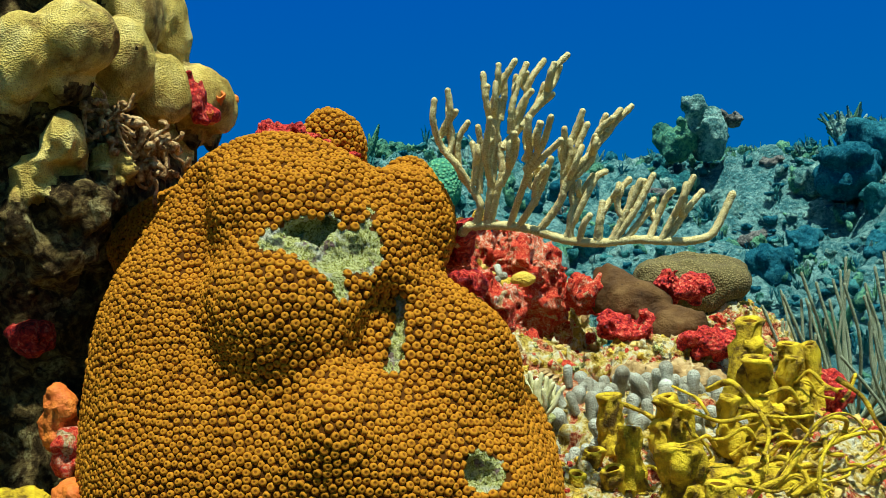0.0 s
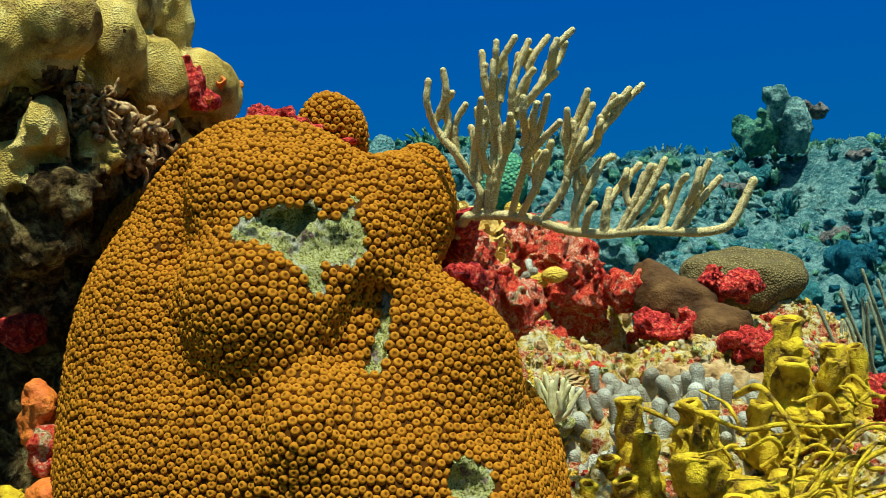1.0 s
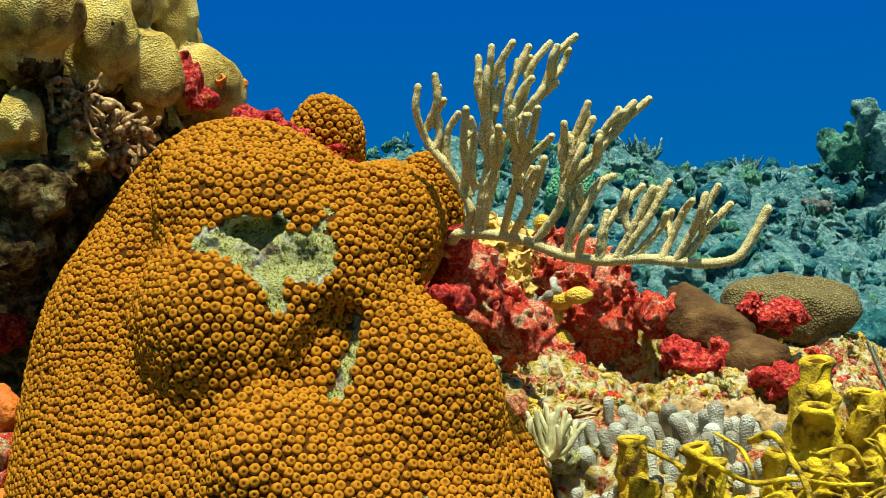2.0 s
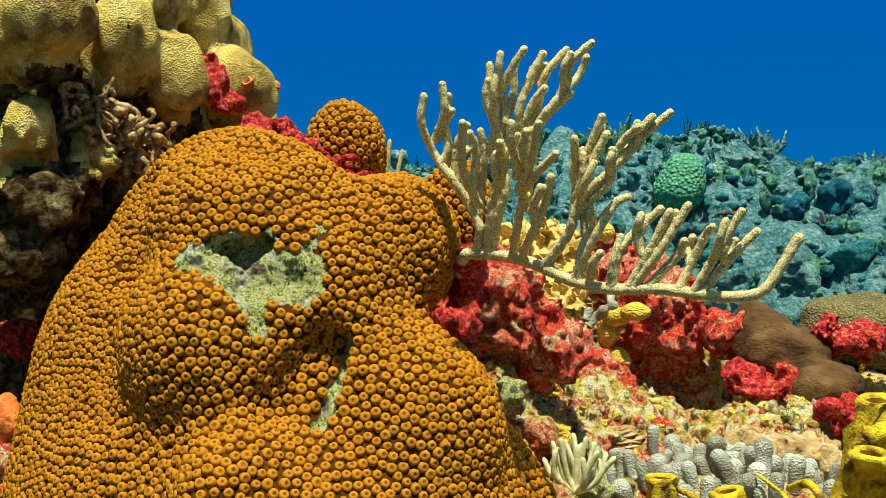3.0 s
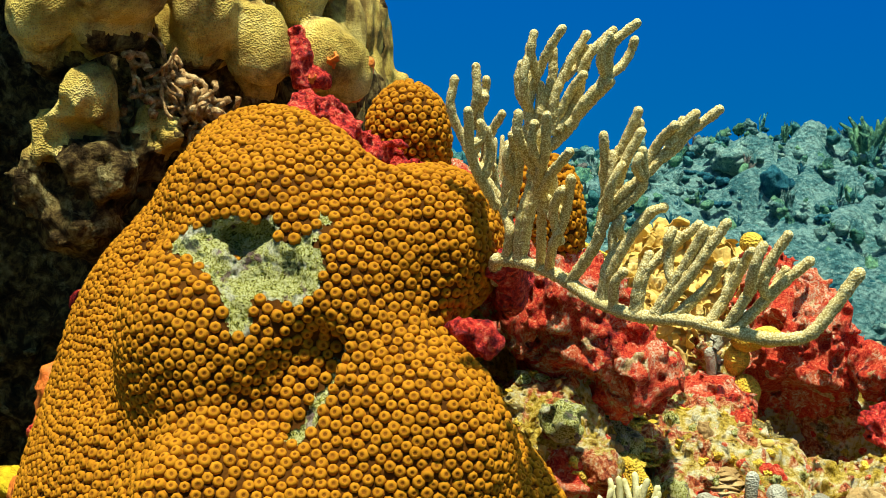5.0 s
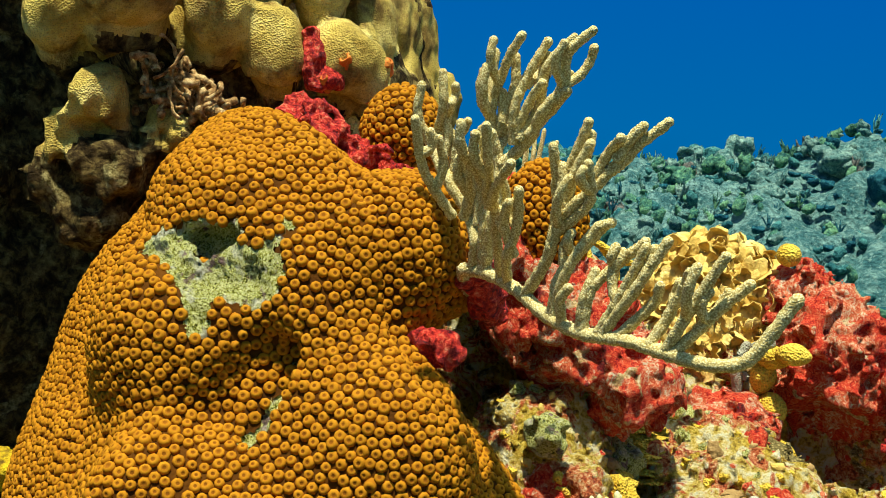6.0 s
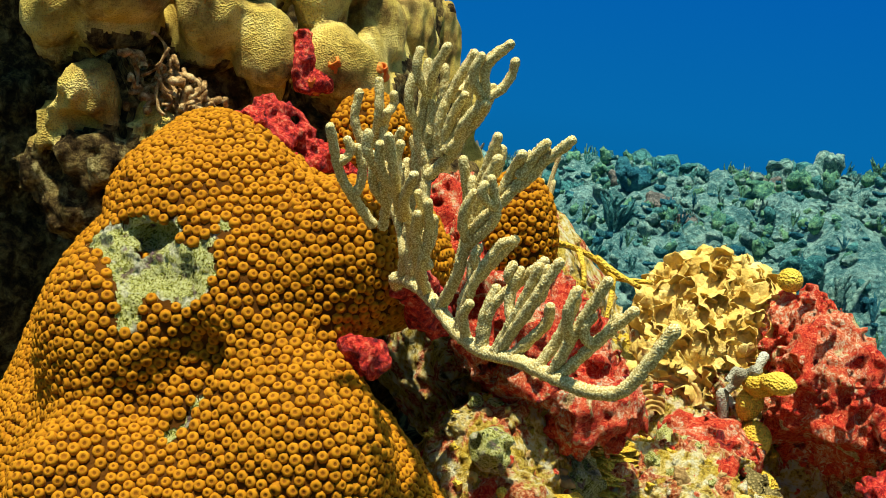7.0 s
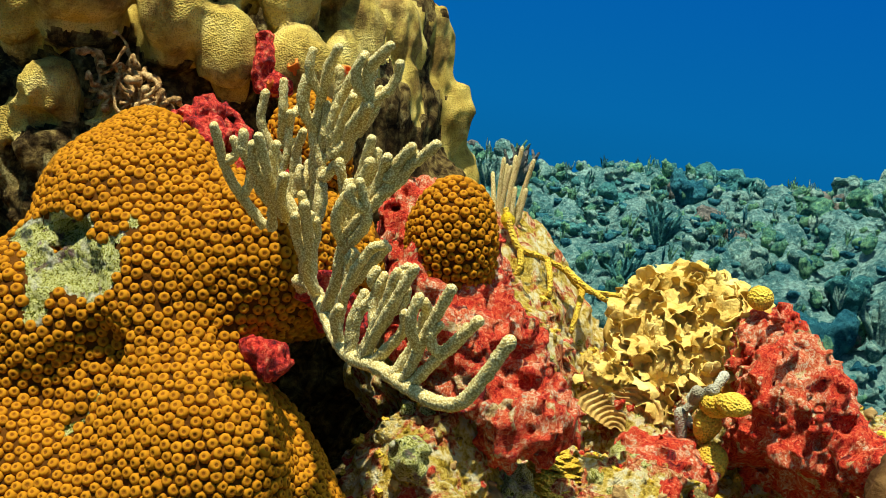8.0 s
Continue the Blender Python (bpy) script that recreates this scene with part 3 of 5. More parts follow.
def great_star_coral():
    rng = np.random.default_rng(4)
    root = thing("star_coral", "massive ochre star coral head with round polyps and pale dead patches", "coral", at=(-0.12, 1.15, 0.1))
    v, f = net(star_field, (-0.42, 0.90, -0.05), (0.17, 1.36, 0.72), 0.0048)
    dead = dead_zone(v[f].mean(1)) < 0
    lv, lf = used(v, f[~dead])
    part("tissue", mesh_of("tissue", lv, lf, [M_STAR_GAPS]), root)
    for lo, hi, lab in (((-0.20, 0.97, 0.440), (-0.05, 1.09, 0.575), "pale dead patch overgrown with green turf algae"), ((-0.075, 1.00, 0.372), (-0.028, 1.09, 0.475), "pale dead groove between two lobes"),
                        ((-0.02, 0.99, 0.245), (0.06, 1.07, 0.32), "small dead patch with green turf")):
        pv, pf = net(star_field, lo, hi, 0.0022)
        pv, pf = used(pv, pf[dead_zone(pv[pf].mean(1)) < 0.0012])
        pv = pv + slope(star_field, pv) * (0.0015 * fractal(pv, 90, 2, 4) + 0.0022 * fractal(pv, 260, 2, 2))[:, None]
        part("dead_patch", mesh_of("dead_patch", pv, pf, [M_TURF]), root, lab)

    def keep(p):
        return (dead_zone(p) > 0.0028) & (p[:, 1] < 1.27) & (p[:, 2] > 0.16)

    def gap(p):
        side = np.clip((-0.16 - p[:, 0]) / 0.10, 0, 1)
        low = np.clip((0.42 - p[:, 2]) / 0.15, 0, 1) * np.clip((0.02 - p[:, 0]) / 0.08, 0, 1)
        return 0.0083 * (1 - 0.20 * np.maximum(side, 0.7 * low)) * (1 + 0.07 * vnoise(p, 16, 8))

    pts = spread(v, f, gap, keep, rng, star_field)
    nr = slope(star_field, pts)
    grow_polyps(root, pts, nr, lambda p: gap(p) * 0.585, rng, (-0.04, 1.06, 0.45), 300)


great_star_coral()


def knob_coral(x, y, z, r, tall, nearest, label, seed):
    """A small round star coral head."""
    rng = np.random.default_rng(seed)
    rows = ((x, y, z, r, r, r * tall), (x, y + 0.01, z - r * 0.9, r * 0.95, r * 0.95, r))

    def field(p):
        return blobs(p, rows, 0.012) + 0.003 + 0.003 * vnoise(p, 30, seed)

    root = thing("star_coral", label, "coral", at=(x, y, z - r))
    v, f = net(field, (x - r * 1.6, y - r * 1.6, z - r * 2.4), (x + r * 1.6, y + r * 1.7, z + r * (tall + 0.6)), 0.005)
    part("tissue", mesh_of("tissue", v, f, [M_STAR_GAPS]), root)
    pts = spread(v, f, lambda p: np.full(len(p), 0.0076), lambda p: p[:, 2] > z - r * 1.5, rng, field)
    grow_polyps(root, pts, slope(field, pts), lambda p: np.full(len(p), 0.0044), rng, nearest, 120)


knob_coral(-0.125, 1.235, 0.640, 0.036, 1.0, (0.2, 0.6, 0.7), "small domed ochre star coral beside the large head", 11)
knob_coral(-0.043, 1.352, 0.578, 0.039, 1.25, (0.6, 0.7, 0.7), "small domed ochre star coral behind the sea rod", 12)

# ---- lobed coral pillar ----
PILLAR = (
    (-0.378, 1.103, 0.746, 0.044, 0.050, 0.043), (-0.424, 1.063, 0.717, 0.029, 0.028, 0.045), (-0.349, 1.192, 0.738, 0.029, 0.032, 0.045),
    (-0.322, 1.245, 0.713, 0.026, 0.026, 0.045), (-0.294, 1.310, 0.709, 0.035, 0.032, 0.038), (-0.278, 1.336, 0.697, 0.018, 0.017, 0.035),
    (-0.329, 1.312, 0.792, 0.024, 0.035, 0.055), (-0.343, 1.242, 0.804, 0.027, 0.035, 0.045), (-0.388, 1.094, 0.636, 0.022, 0.026, 0.032),
    (-0.388, 1.112, 0.572, 0.034, 0.034, 0.030), (-0.362, 1.160, 0.615, 0.018, 0.020, 0.026), (-0.372, 1.146, 0.585, 0.018, 0.022, 0.020), (-0.425, 1.090, 0.600, 0.022, 0.026, 0.026),
)
PILLAR_BACK = (
    (-0.410, 1.108, 0.522, 0.036, 0.036, 0.026), (-0.440, 1.090, 0.555, 0.024, 0.026, 0.022), (-0.400, 1.511, 0.786, 0.023, 0.036, 0.046), (-0.364, 1.429, 0.766, 0.023, 0.037, 0.044), (-0.454, 1.618, 0.761, 0.018, 0.026, 0.075),
    (-0.448, 1.656, 0.689, 0.032, 0.023, 0.061), (-0.406, 1.523, 0.710, 0.028, 0.028, 0.055), (-0.440, 1.687, 0.611, 0.027, 0.025, 0.052), (-0.352, 1.400, 0.700, 0.030, 0.030, 0.060),
    (-0.382, 1.380, 0.830, 0.040, 0.050, 0.050), (-0.410, 1.190, 0.860, 0.050, 0.060, 0.050),
)
PILLAR_CORE = ((-0.520, 1.450, 0.620, 0.140, 0.230, 0.380), (-0.480, 1.260, 0.780, 0.085, 0.110, 0.120), (-0.500, 1.550, 0.450, 0.130, 0.180, 0.300),
               (-0.410, 1.420, 0.650, 0.080, 0.120, 0.140), (-0.410, 1.270, 0.620, 0.060, 0.080, 0.110), (-0.420, 1.230, 0.740, 0.060, 0.080, 0.080), (-0.39, 1.60, 0.52, 0.06, 0.09, 0.12))


def caps(p, rows, k):
    """Smooth union of domes: full above their middle, flat below it."""
    vals = []
    for x, y, z, a, b, c in rows:
        d = p - np.array((x, y, z))
        d[:, 2] = np.where(d[:, 2] < 0, d[:, 2] * 1.25, d[:, 2])
        k0 = np.sqrt(((d / (a, b, c)) ** 2).sum(-1) + 1e-9)
        k1 = np.sqrt(((d / (a * a, b * b, c * c)) ** 2).sum(-1) + 1e-9)
        vals.append(k0 * (k0 - 1) / k1)
    low = vals[0]
    for v in vals[1:]:
        low = np.minimum(low, v)
    return low - k * np.log(sum(np.exp(np.maximum(-(v - low) / k, -30)) for v in vals))


LOBES = PILLAR + PILLAR_BACK
STALKS = tuple((x - 0.014, y + 0.022, z - 0.55 * c, a * 0.85, b * 1.1, c * 0.95) for x, y, z, a, b, c in LOBES)


def pillar_field(p):
    stretch = np.array((1.0, 1.0, 0.5))
    f = caps(p, LOBES, 0.006) - 0.0065
    rock = np.minimum(blobs(p, STALKS, 0.006), blobs(p, PILLAR_CORE, 0.02)) + 0.002 + 0.009 * fractal(p * stretch, 32, 2, 21)
    crag = np.clip((0.66 - p[:, 2]) / 0.05, 0, 1) * np.clip((1.26 - p[:, 1]) / 0.05, 0, 1)
    f = np.minimum(f, rock)
    return f + 0.0060 * fractal(p * stretch, 36, 2, 22) + 0.0055 * np.abs(vnoise(p * stretch, 60, 24)) + crag * (0.011 * fractal(p, 62, 2, 25) + 0.003)


def lobed_pillar():
    root = thing("lobed_coral", "tall lobed tan coral pillar with hanging knobs and dark hollows", "coral", at=(-0.5, 1.4, 0.1))
    v, f = net(pillar_field, (-0.70, 0.99, 0.06), (-0.225, 1.80, 1.02), 0.0056)
    n = slope(pillar_field, v)
    mid = v[f].mean(1)
    near = np.stack([caps(mid, (r,), 0.001) for r in LOBES] + [0.017 + 0.009 * fractal(mid, 55, 2, 27)], -1).argmin(1)
    for i in range(len(LOBES) + 1):
        pick = f[near == i]
        if not len(pick):
            continue
        keep = np.unique(pick)
        pv, pf = used(v, pick)
        # low crags are real dark turf; the core's dark colour includes the hollows' shade
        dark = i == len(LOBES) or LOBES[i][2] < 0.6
        part("lobe" if i < len(LOBES) else "core", with_normals(mesh_of("lobe", pv, pf, [M_TURF_SHADE if dark else M_LOBED]), n[keep]), root,
             "craggy turf-covered lobe" if dark and i < len(LOBES) else "dead turf rock between the lobes, painted darker for shade" if dark else "")


lobed_pillar()


# ---- sea rod ----
STEM = [
    [(0.026, 0.525), (0.040, 0.528), (0.064, 0.528), (0.094, 0.523), (0.129, 0.511), (0.164, 0.505), (0.200, 0.506), (0.236, 0.502), (0.260, 0.501), (0.281, 0.506), (0.294, 0.524), (0.307, 0.547)],
]
LEFT = [
    [(0.040, 0.528), (0.046, 0.549), (0.034, 0.570), (0.017, 0.593), (0.004, 0.614), (-0.001, 0.639), (-0.000, 0.661)],
    [(0.003, 0.624), (0.012, 0.647), (0.015, 0.671)],
    [(0.007, 0.626), (0.016, 0.640), (0.022, 0.649)],
    [(0.021, 0.588), (0.025, 0.619), (0.034, 0.637)],
    [(0.042, 0.561), (0.045, 0.609), (0.045, 0.632)],
    [(0.036, 0.570), (0.034, 0.597), (0.038, 0.615)],
]
CROWN = [
    [(0.048, 0.529), (0.053, 0.560), (0.056, 0.590), (0.055, 0.620), (0.051, 0.644), (0.048, 0.666), (0.054, 0.688)],
    [(0.051, 0.533), (0.060, 0.560), (0.070, 0.583), (0.070, 0.613), (0.068, 0.634), (0.071, 0.655), (0.080, 0.682), (0.088, 0.697)],
    [(0.069, 0.637), (0.073, 0.664), (0.076, 0.684)],
    [(0.079, 0.622), (0.083, 0.648), (0.089, 0.672), (0.101, 0.695)],
    [(0.084, 0.625), (0.096, 0.650), (0.104, 0.677), (0.120, 0.698)],
    [(0.069, 0.607), (0.089, 0.627), (0.105, 0.644), (0.121, 0.664), (0.131, 0.684), (0.144, 0.700)],
    [(0.092, 0.629), (0.108, 0.647), (0.126, 0.660)],
    [(0.080, 0.628), (0.093, 0.654), (0.104, 0.665)],
]
MIDDLE = [
    [(0.073, 0.529), (0.081, 0.558), (0.089, 0.582), (0.091, 0.612), (0.094, 0.628)],
    [(0.089, 0.588), (0.100, 0.611), (0.106, 0.624)],
    [(0.090, 0.579), (0.105, 0.602), (0.116, 0.627)],
    [(0.091, 0.576), (0.110, 0.592), (0.126, 0.605)],
    [(0.054, 0.566), (0.049, 0.596), (0.055, 0.629)],
    [(0.064, 0.566), (0.077, 0.589), (0.080, 0.615)],
    [(0.082, 0.525), (0.098, 0.542), (0.111, 0.562), (0.117, 0.589)],
    [(0.099, 0.544), (0.103, 0.566), (0.111, 0.580)],
]
RIGHT = [
    [(0.106, 0.520), (0.125, 0.544), (0.139, 0.573), (0.158, 0.595), (0.181, 0.618), (0.208, 0.641)],
    [(0.132, 0.558), (0.139, 0.597), (0.155, 0.638)],
    [(0.138, 0.570), (0.150, 0.602), (0.159, 0.624)],
    [(0.130, 0.552), (0.129, 0.585), (0.134, 0.620)],
    [(0.160, 0.595), (0.171, 0.617), (0.185, 0.628)],
    [(0.178, 0.614), (0.188, 0.629), (0.195, 0.637)],
    [(0.135, 0.564), (0.158, 0.586), (0.165, 0.610)],
]
LOW = [
    [(0.135, 0.510), (0.142, 0.530), (0.153, 0.551), (0.164, 0.571)],
    [(0.129, 0.514), (0.149, 0.542), (0.167, 0.568), (0.176, 0.574)],
    [(0.144, 0.509), (0.149, 0.519), (0.155, 0.528)],
    [(0.165, 0.506), (0.172, 0.528), (0.185, 0.549), (0.201, 0.564)],
    [(0.162, 0.505), (0.166, 0.523), (0.170, 0.541)],
    [(0.177, 0.507), (0.193, 0.536), (0.210, 0.561)],
    [(0.182, 0.505), (0.205, 0.532), (0.224, 0.566)],
    [(0.194, 0.507), (0.211, 0.526), (0.221, 0.538)],
    [(0.218, 0.503), (0.228, 0.519), (0.236, 0.542), (0.243, 0.549)],
    [(0.230, 0.502), (0.247, 0.530), (0.265, 0.561)],
    [(0.236, 0.502), (0.259, 0.529), (0.276, 0.546)],
]


def rod_branch(parent, pts, name, rng, r0=0.0044, r1=0.0040):
    """A branch whose skin is all small polyp bumps."""
    path = smooth_path(pts, 0.0015)
    n = len(path)
    d = path[-1] - path[-2]
    d /= np.linalg.norm(d) + 1e-9
    tip = [path[-1] + d * r1 * k for k in (0.35, 0.7, 0.95, 1.05)]
    rad = list(np.linspace(r0, r1, n)) + [r1 * 0.95, r1 * 0.74, r1 * 0.42, r1 * 0.1]
    rad = [r * (1 + 0.05 * math.sin(0.9 * i)) for i, r in enumerate(rad)]
    v, f = tube(list(path) + tip, rad, 14, 0.0, rng)
    v = np.array(v).reshape(-1, 14, 3)
    mid = v.mean(1, keepdims=True)
    i, s = np.indices(v.shape[:2])
    grow = 1 + 0.15 * ((i + s) % 2 - 0.5) + rng.uniform(-0.10, 0.10, i.shape)
    v = (mid + (v - mid) * grow[..., None]).reshape(-1, 3)
    return part(name, mesh_of(name, v, f, [M_ROD]), parent)


def sea_rod():
    rng = np.random.default_rng(7)
    root = thing("sea_rod", "bushy cream sea rod with upright finger branches on red rock", "sea rod", at=(0.03, 1.15, 0.52))
    back = (1.152, 1.150, 1.142, 1.130, 1.120, 1.110, 1.106, 1.104, 1.103, 1.104, 1.106, 1.108)
    pts = [(0.014, 1.178, 0.508)] + [(x, y, z - 0.006 * min(1, k / 4)) for k, ((x, z), y) in enumerate(zip(STEM[0], back))]
    rod_branch(root, pts, "stem", rng, 0.0052, 0.0040)
    stem = smooth_path(pts, 0.003)
    for limbs, y0, lean in ((LEFT, 1.148, -0.16), (CROWN, 1.142, -0.15), (MIDDLE, 1.132, -0.75), (RIGHT, 1.116, -0.12), (LOW, 1.106, 0.10)):
        for row in limbs:
            side = rng.uniform(-0.014, 0.014)
            bow = rng.normal(0, 0.002)
            pts = [(x + bow * math.sin(3.14 * k / (len(row) - 1)), y0 + lean * (z - 0.52) + side * k / (len(row) - 1), z) for k, (x, z) in enumerate(row)]
            gone = ((stem - np.array(pts[0])) ** 2).sum(1)
            if gone.min() < 0.030 ** 2:
                pts[0] = tuple(stem[max(0, int(gone.argmin()) - 1)])
            pts = [pts[0]] + [(x + rng.normal(0, 0.0016), y + rng.normal(0, 0.004), z) for x, y, z in pts[1:-1]] + [pts[-1]]
            rod_branch(root, pts, "branch", rng, 0.0043 if len(row) > 5 else 0.0037, 0.0033)
            for _ in range(max(2, len(row) // 2) if len(row) > 2 else 0):
                k = rng.uniform(0.30, 0.80) * (len(pts) - 1)
                i = int(k)
                foot = np.array(pts[i]) * (1 - k + i) + np.array(pts[i + 1]) * (k - i)
                tall = min(rng.uniform(0.024, 0.042), pts[-1][2] - foot[2] - rng.uniform(0.004, 0.012))
                if tall < 0.012:
                    continue
                turn = rng.uniform(0, 6.28)
                out = np.array((0.6 * math.cos(turn), math.sin(turn), 0.0)) * rng.uniform(0.009, 0.015)
                run = np.array(pts[-1]) - np.array(pts[0])
                drift = np.array((run[0], run[1], 0.0)) * (0.5 * tall / max(run[2], 0.02))
                side_run = [foot, foot + out * 0.75 + drift * 0.25 + (0, 0, tall * 0.28), foot + out * 1.1 + drift * 0.6 + (0, 0, tall * 0.65), foot + out + drift + (0, 0, tall)]
                rod_branch(root, side_run, "branch", rng, 0.0035, 0.0031)


sea_rod()

# ---- near reef rock ----
REEF = (
    (-0.020, 1.360, 0.330, 0.068, 0.080, 0.085), (0.060, 1.560, 0.300, 0.120, 0.100, 0.080), (0.130, 1.500, 0.235, 0.120, 0.120, 0.075),
    (0.270, 1.400, 0.215, 0.120, 0.120, 0.080), (0.300, 1.640, 0.270, 0.130, 0.120, 0.100), (0.420, 1.820, 0.290, 0.150, 0.120, 0.110),
    (0.300, 1.200, 0.130, 0.170, 0.120, 0.085), (0.130, 1.250, 0.150, 0.100, 0.120, 0.090), (-0.140, 1.520, 0.400, 0.090, 0.120, 0.100),
    (-0.050, 1.740, 0.380, 0.120, 0.120, 0.110), (0.120, 1.815, 0.330, 0.110, 0.110, 0.130), (0.450, 1.350, 0.170, 0.120, 0.140, 0.100),
    (-0.240, 1.580, 0.440, 0.120, 0.150, 0.150), (-0.520, 1.360, 0.250, 0.130, 0.100, 0.300),
)


HOLLOWS = (((0.130, 1.665, 0.352), (0.20, 1.67, 0.345), 0.060), ((0.128, 1.575, 0.345), (0.150, 1.60, 0.335), 0.035), ((0.030, 1.345, 0.410), (0.061, 1.345, 0.340), 0.018), ((-0.060, 1.27, 0.47), (-0.030, 1.26, 0.38), 0.020))


def reef_field(p):
    f = blobs(p, REEF, 0.02) + 0.011 * fractal(p, 26, 2, 51) + 0.0065 * fractal(p, 80, 3, 57)
    for a, b, r in HOLLOWS:
        f = carve(f, capsule(p, a, b, r), 0.010)
    return f


def reef_top(x, y, start=0.75):
    """Height of the reef rock under a spot."""
    z = np.arange(0.0, start, 0.004)
    p = np.stack([np.full(len(z), x), np.full(len(z), y), z], -1)
    inside = np.nonzero(reef_field(p) < 0)[0]
    return float(z[inside[-1]]) if len(inside) else float(floor_height(np.array(x), np.array(y)))


v, f = net(lambda p: reef_field(p) + np.where(p[:, 0] < -0.42, 1.0, 0.0), (-0.45, 1.02, -0.05), (0.66, 1.98, 0.66), 0.0056)
v, f = largest(v, f)
REEF_V, REEF_F = v, f
solid("reef_rock", mesh_of("reef_rock", v, f, [M_ROCK]), "craggy dead reef rock crusted with algae, sponge and coralline", "reef rock", kind="structure")


WALL = ((-0.560, 1.400, 0.250, 0.150, 0.120, 0.320), (-0.680, 1.450, 0.400, 0.160, 0.160, 0.380), (-0.860, 1.240, 0.400, 0.160, 0.220, 0.440), (-0.980, 0.980, 0.350, 0.150, 0.250, 0.420),
        # unseen overhang above the view, added to block sun from the wall
        (-0.680, 1.060, 1.120, 0.170, 0.180, 0.120), (-0.560, 0.950, 1.100, 0.150, 0.160, 0.110), (-0.800, 0.860, 1.120, 0.180, 0.180, 0.120), (-0.560, 1.300, 1.100, 0.120, 0.200, 0.120), (-0.850, 1.180, 0.950, 0.150, 0.180, 0.250))
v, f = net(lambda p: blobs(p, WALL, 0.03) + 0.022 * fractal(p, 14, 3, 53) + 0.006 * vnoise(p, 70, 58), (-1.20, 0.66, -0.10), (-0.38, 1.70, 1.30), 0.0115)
# the wall's dark rock colour stands in for deep shade
solid("wall_reef", mesh_of("wall_reef", v, f, [M_TURF_SHADE]), "reef wall behind the coral pillar, painted dark, with an added unseen overhang", "reef wall", kind="structure")


def mass(name, rows, mat, label, category, k=0.012, rough=(0.006, 40), fine=(0.003, 110), h=0.005, seed=1, group="", pits=0.0, cuts=()):
    """A rounded lump built from ellipsoids with an uneven skin; pits: depth of its pores; cuts: hollows as (start, end, radius)."""
    def field(p):
        q = blobs(p, rows, k) + rough[0] * fractal(p, rough[1], 2, seed) + fine[0] * vnoise(p, fine[1], seed + 7)
        if pits:
            q = q + pits * np.maximum(vnoise(p, 62, seed + 3) - 0.25, 0)
        for a, b, r0 in cuts:
            q = carve(q, capsule(p, a, b, r0) + 0.005 * vnoise(p, 60, seed + 9), 0.006)
        return q
    r = np.array(rows)
    lo, hi = (r[:, :3] - r[:, 3:]).min(0) - 0.025, (r[:, :3] + r[:, 3:]).max(0) + 0.025
    v, f = largest(*net(field, lo, hi, h))
    return solid(name, mesh_of(name, v, f, [mat]), label, category, group)


LEDGE_CUTS = (((-0.060, 1.325, 0.408), (0.024, 1.345, 0.408), 0.017), ((0.024, 1.350, 0.408), (0.061, 1.350, 0.343), 0.017), ((0.003, 1.405, 0.462), (0.003, 1.44, 0.452), 0.008))
# red crusted ledge that carries the sea rod
mass("sponge_rock", ((0.012, 1.398, 0.430, 0.060, 0.066, 0.034), (-0.030, 1.370, 0.480, 0.055, 0.065, 0.050), (-0.110, 1.410, 0.530, 0.058, 0.070, 0.052),
                     (0.055, 1.390, 0.420, 0.035, 0.040, 0.026), (-0.050, 1.350, 0.525, 0.035, 0.045, 0.050), (0.000, 1.375, 0.475, 0.040, 0.045, 0.040), (0.066, 1.385, 0.425, 0.022, 0.030, 0.020), (-0.190, 1.45, 0.570, 0.050, 0.060, 0.050)),
     M_RED, "rock ledge crusted with pitted red sponge and pale coralline", "sponge rock", rough=(0.011, 46), fine=(0.008, 150), seed=3, pits=0.050, h=0.0034,
     cuts=LEDGE_CUTS)
mass("red_sponge", ((0.026, 1.170, 0.522, 0.006, 0.010, 0.010), (0.022, 1.190, 0.508, 0.006, 0.012, 0.012), (0.008, 1.216, 0.496, 0.007, 0.014, 0.010), (-0.010, 1.242, 0.484, 0.007, 0.012, 0.010)),
     M_RED_DEEP, "dark red sponge lining the crack beside the star coral", "sponge", rough=(0.004, 70), fine=(0.003, 160), seed=5, h=0.003)
mass("red_sponge", ((-0.184, 1.156, 0.638, 0.010, 0.012, 0.016), (-0.166, 1.150, 0.628, 0.018, 0.016, 0.013), (-0.142, 1.135, 0.614, 0.020, 0.028, 0.009), (-0.135, 1.175, 0.606, 0.024, 0.014, 0.009), (-0.095, 1.200, 0.598, 0.022, 0.014, 0.008)),
     M_RED_DEEP, "ragged bright red sponge on top of the star coral", "sponge", rough=(0.008, 60), fine=(0.005, 150), h=0.003, seed=6)
mass("red_sponge", ((0.014, 1.132, 0.468, 0.016, 0.010, 0.006), (0.030, 1.142, 0.461, 0.010, 0.010, 0.006)),
     M_RED_DEEP, "small frayed red sponge in a fold of the star coral", "sponge", rough=(0.005, 80), fine=(0.003, 200), h=0.0025, seed=8)

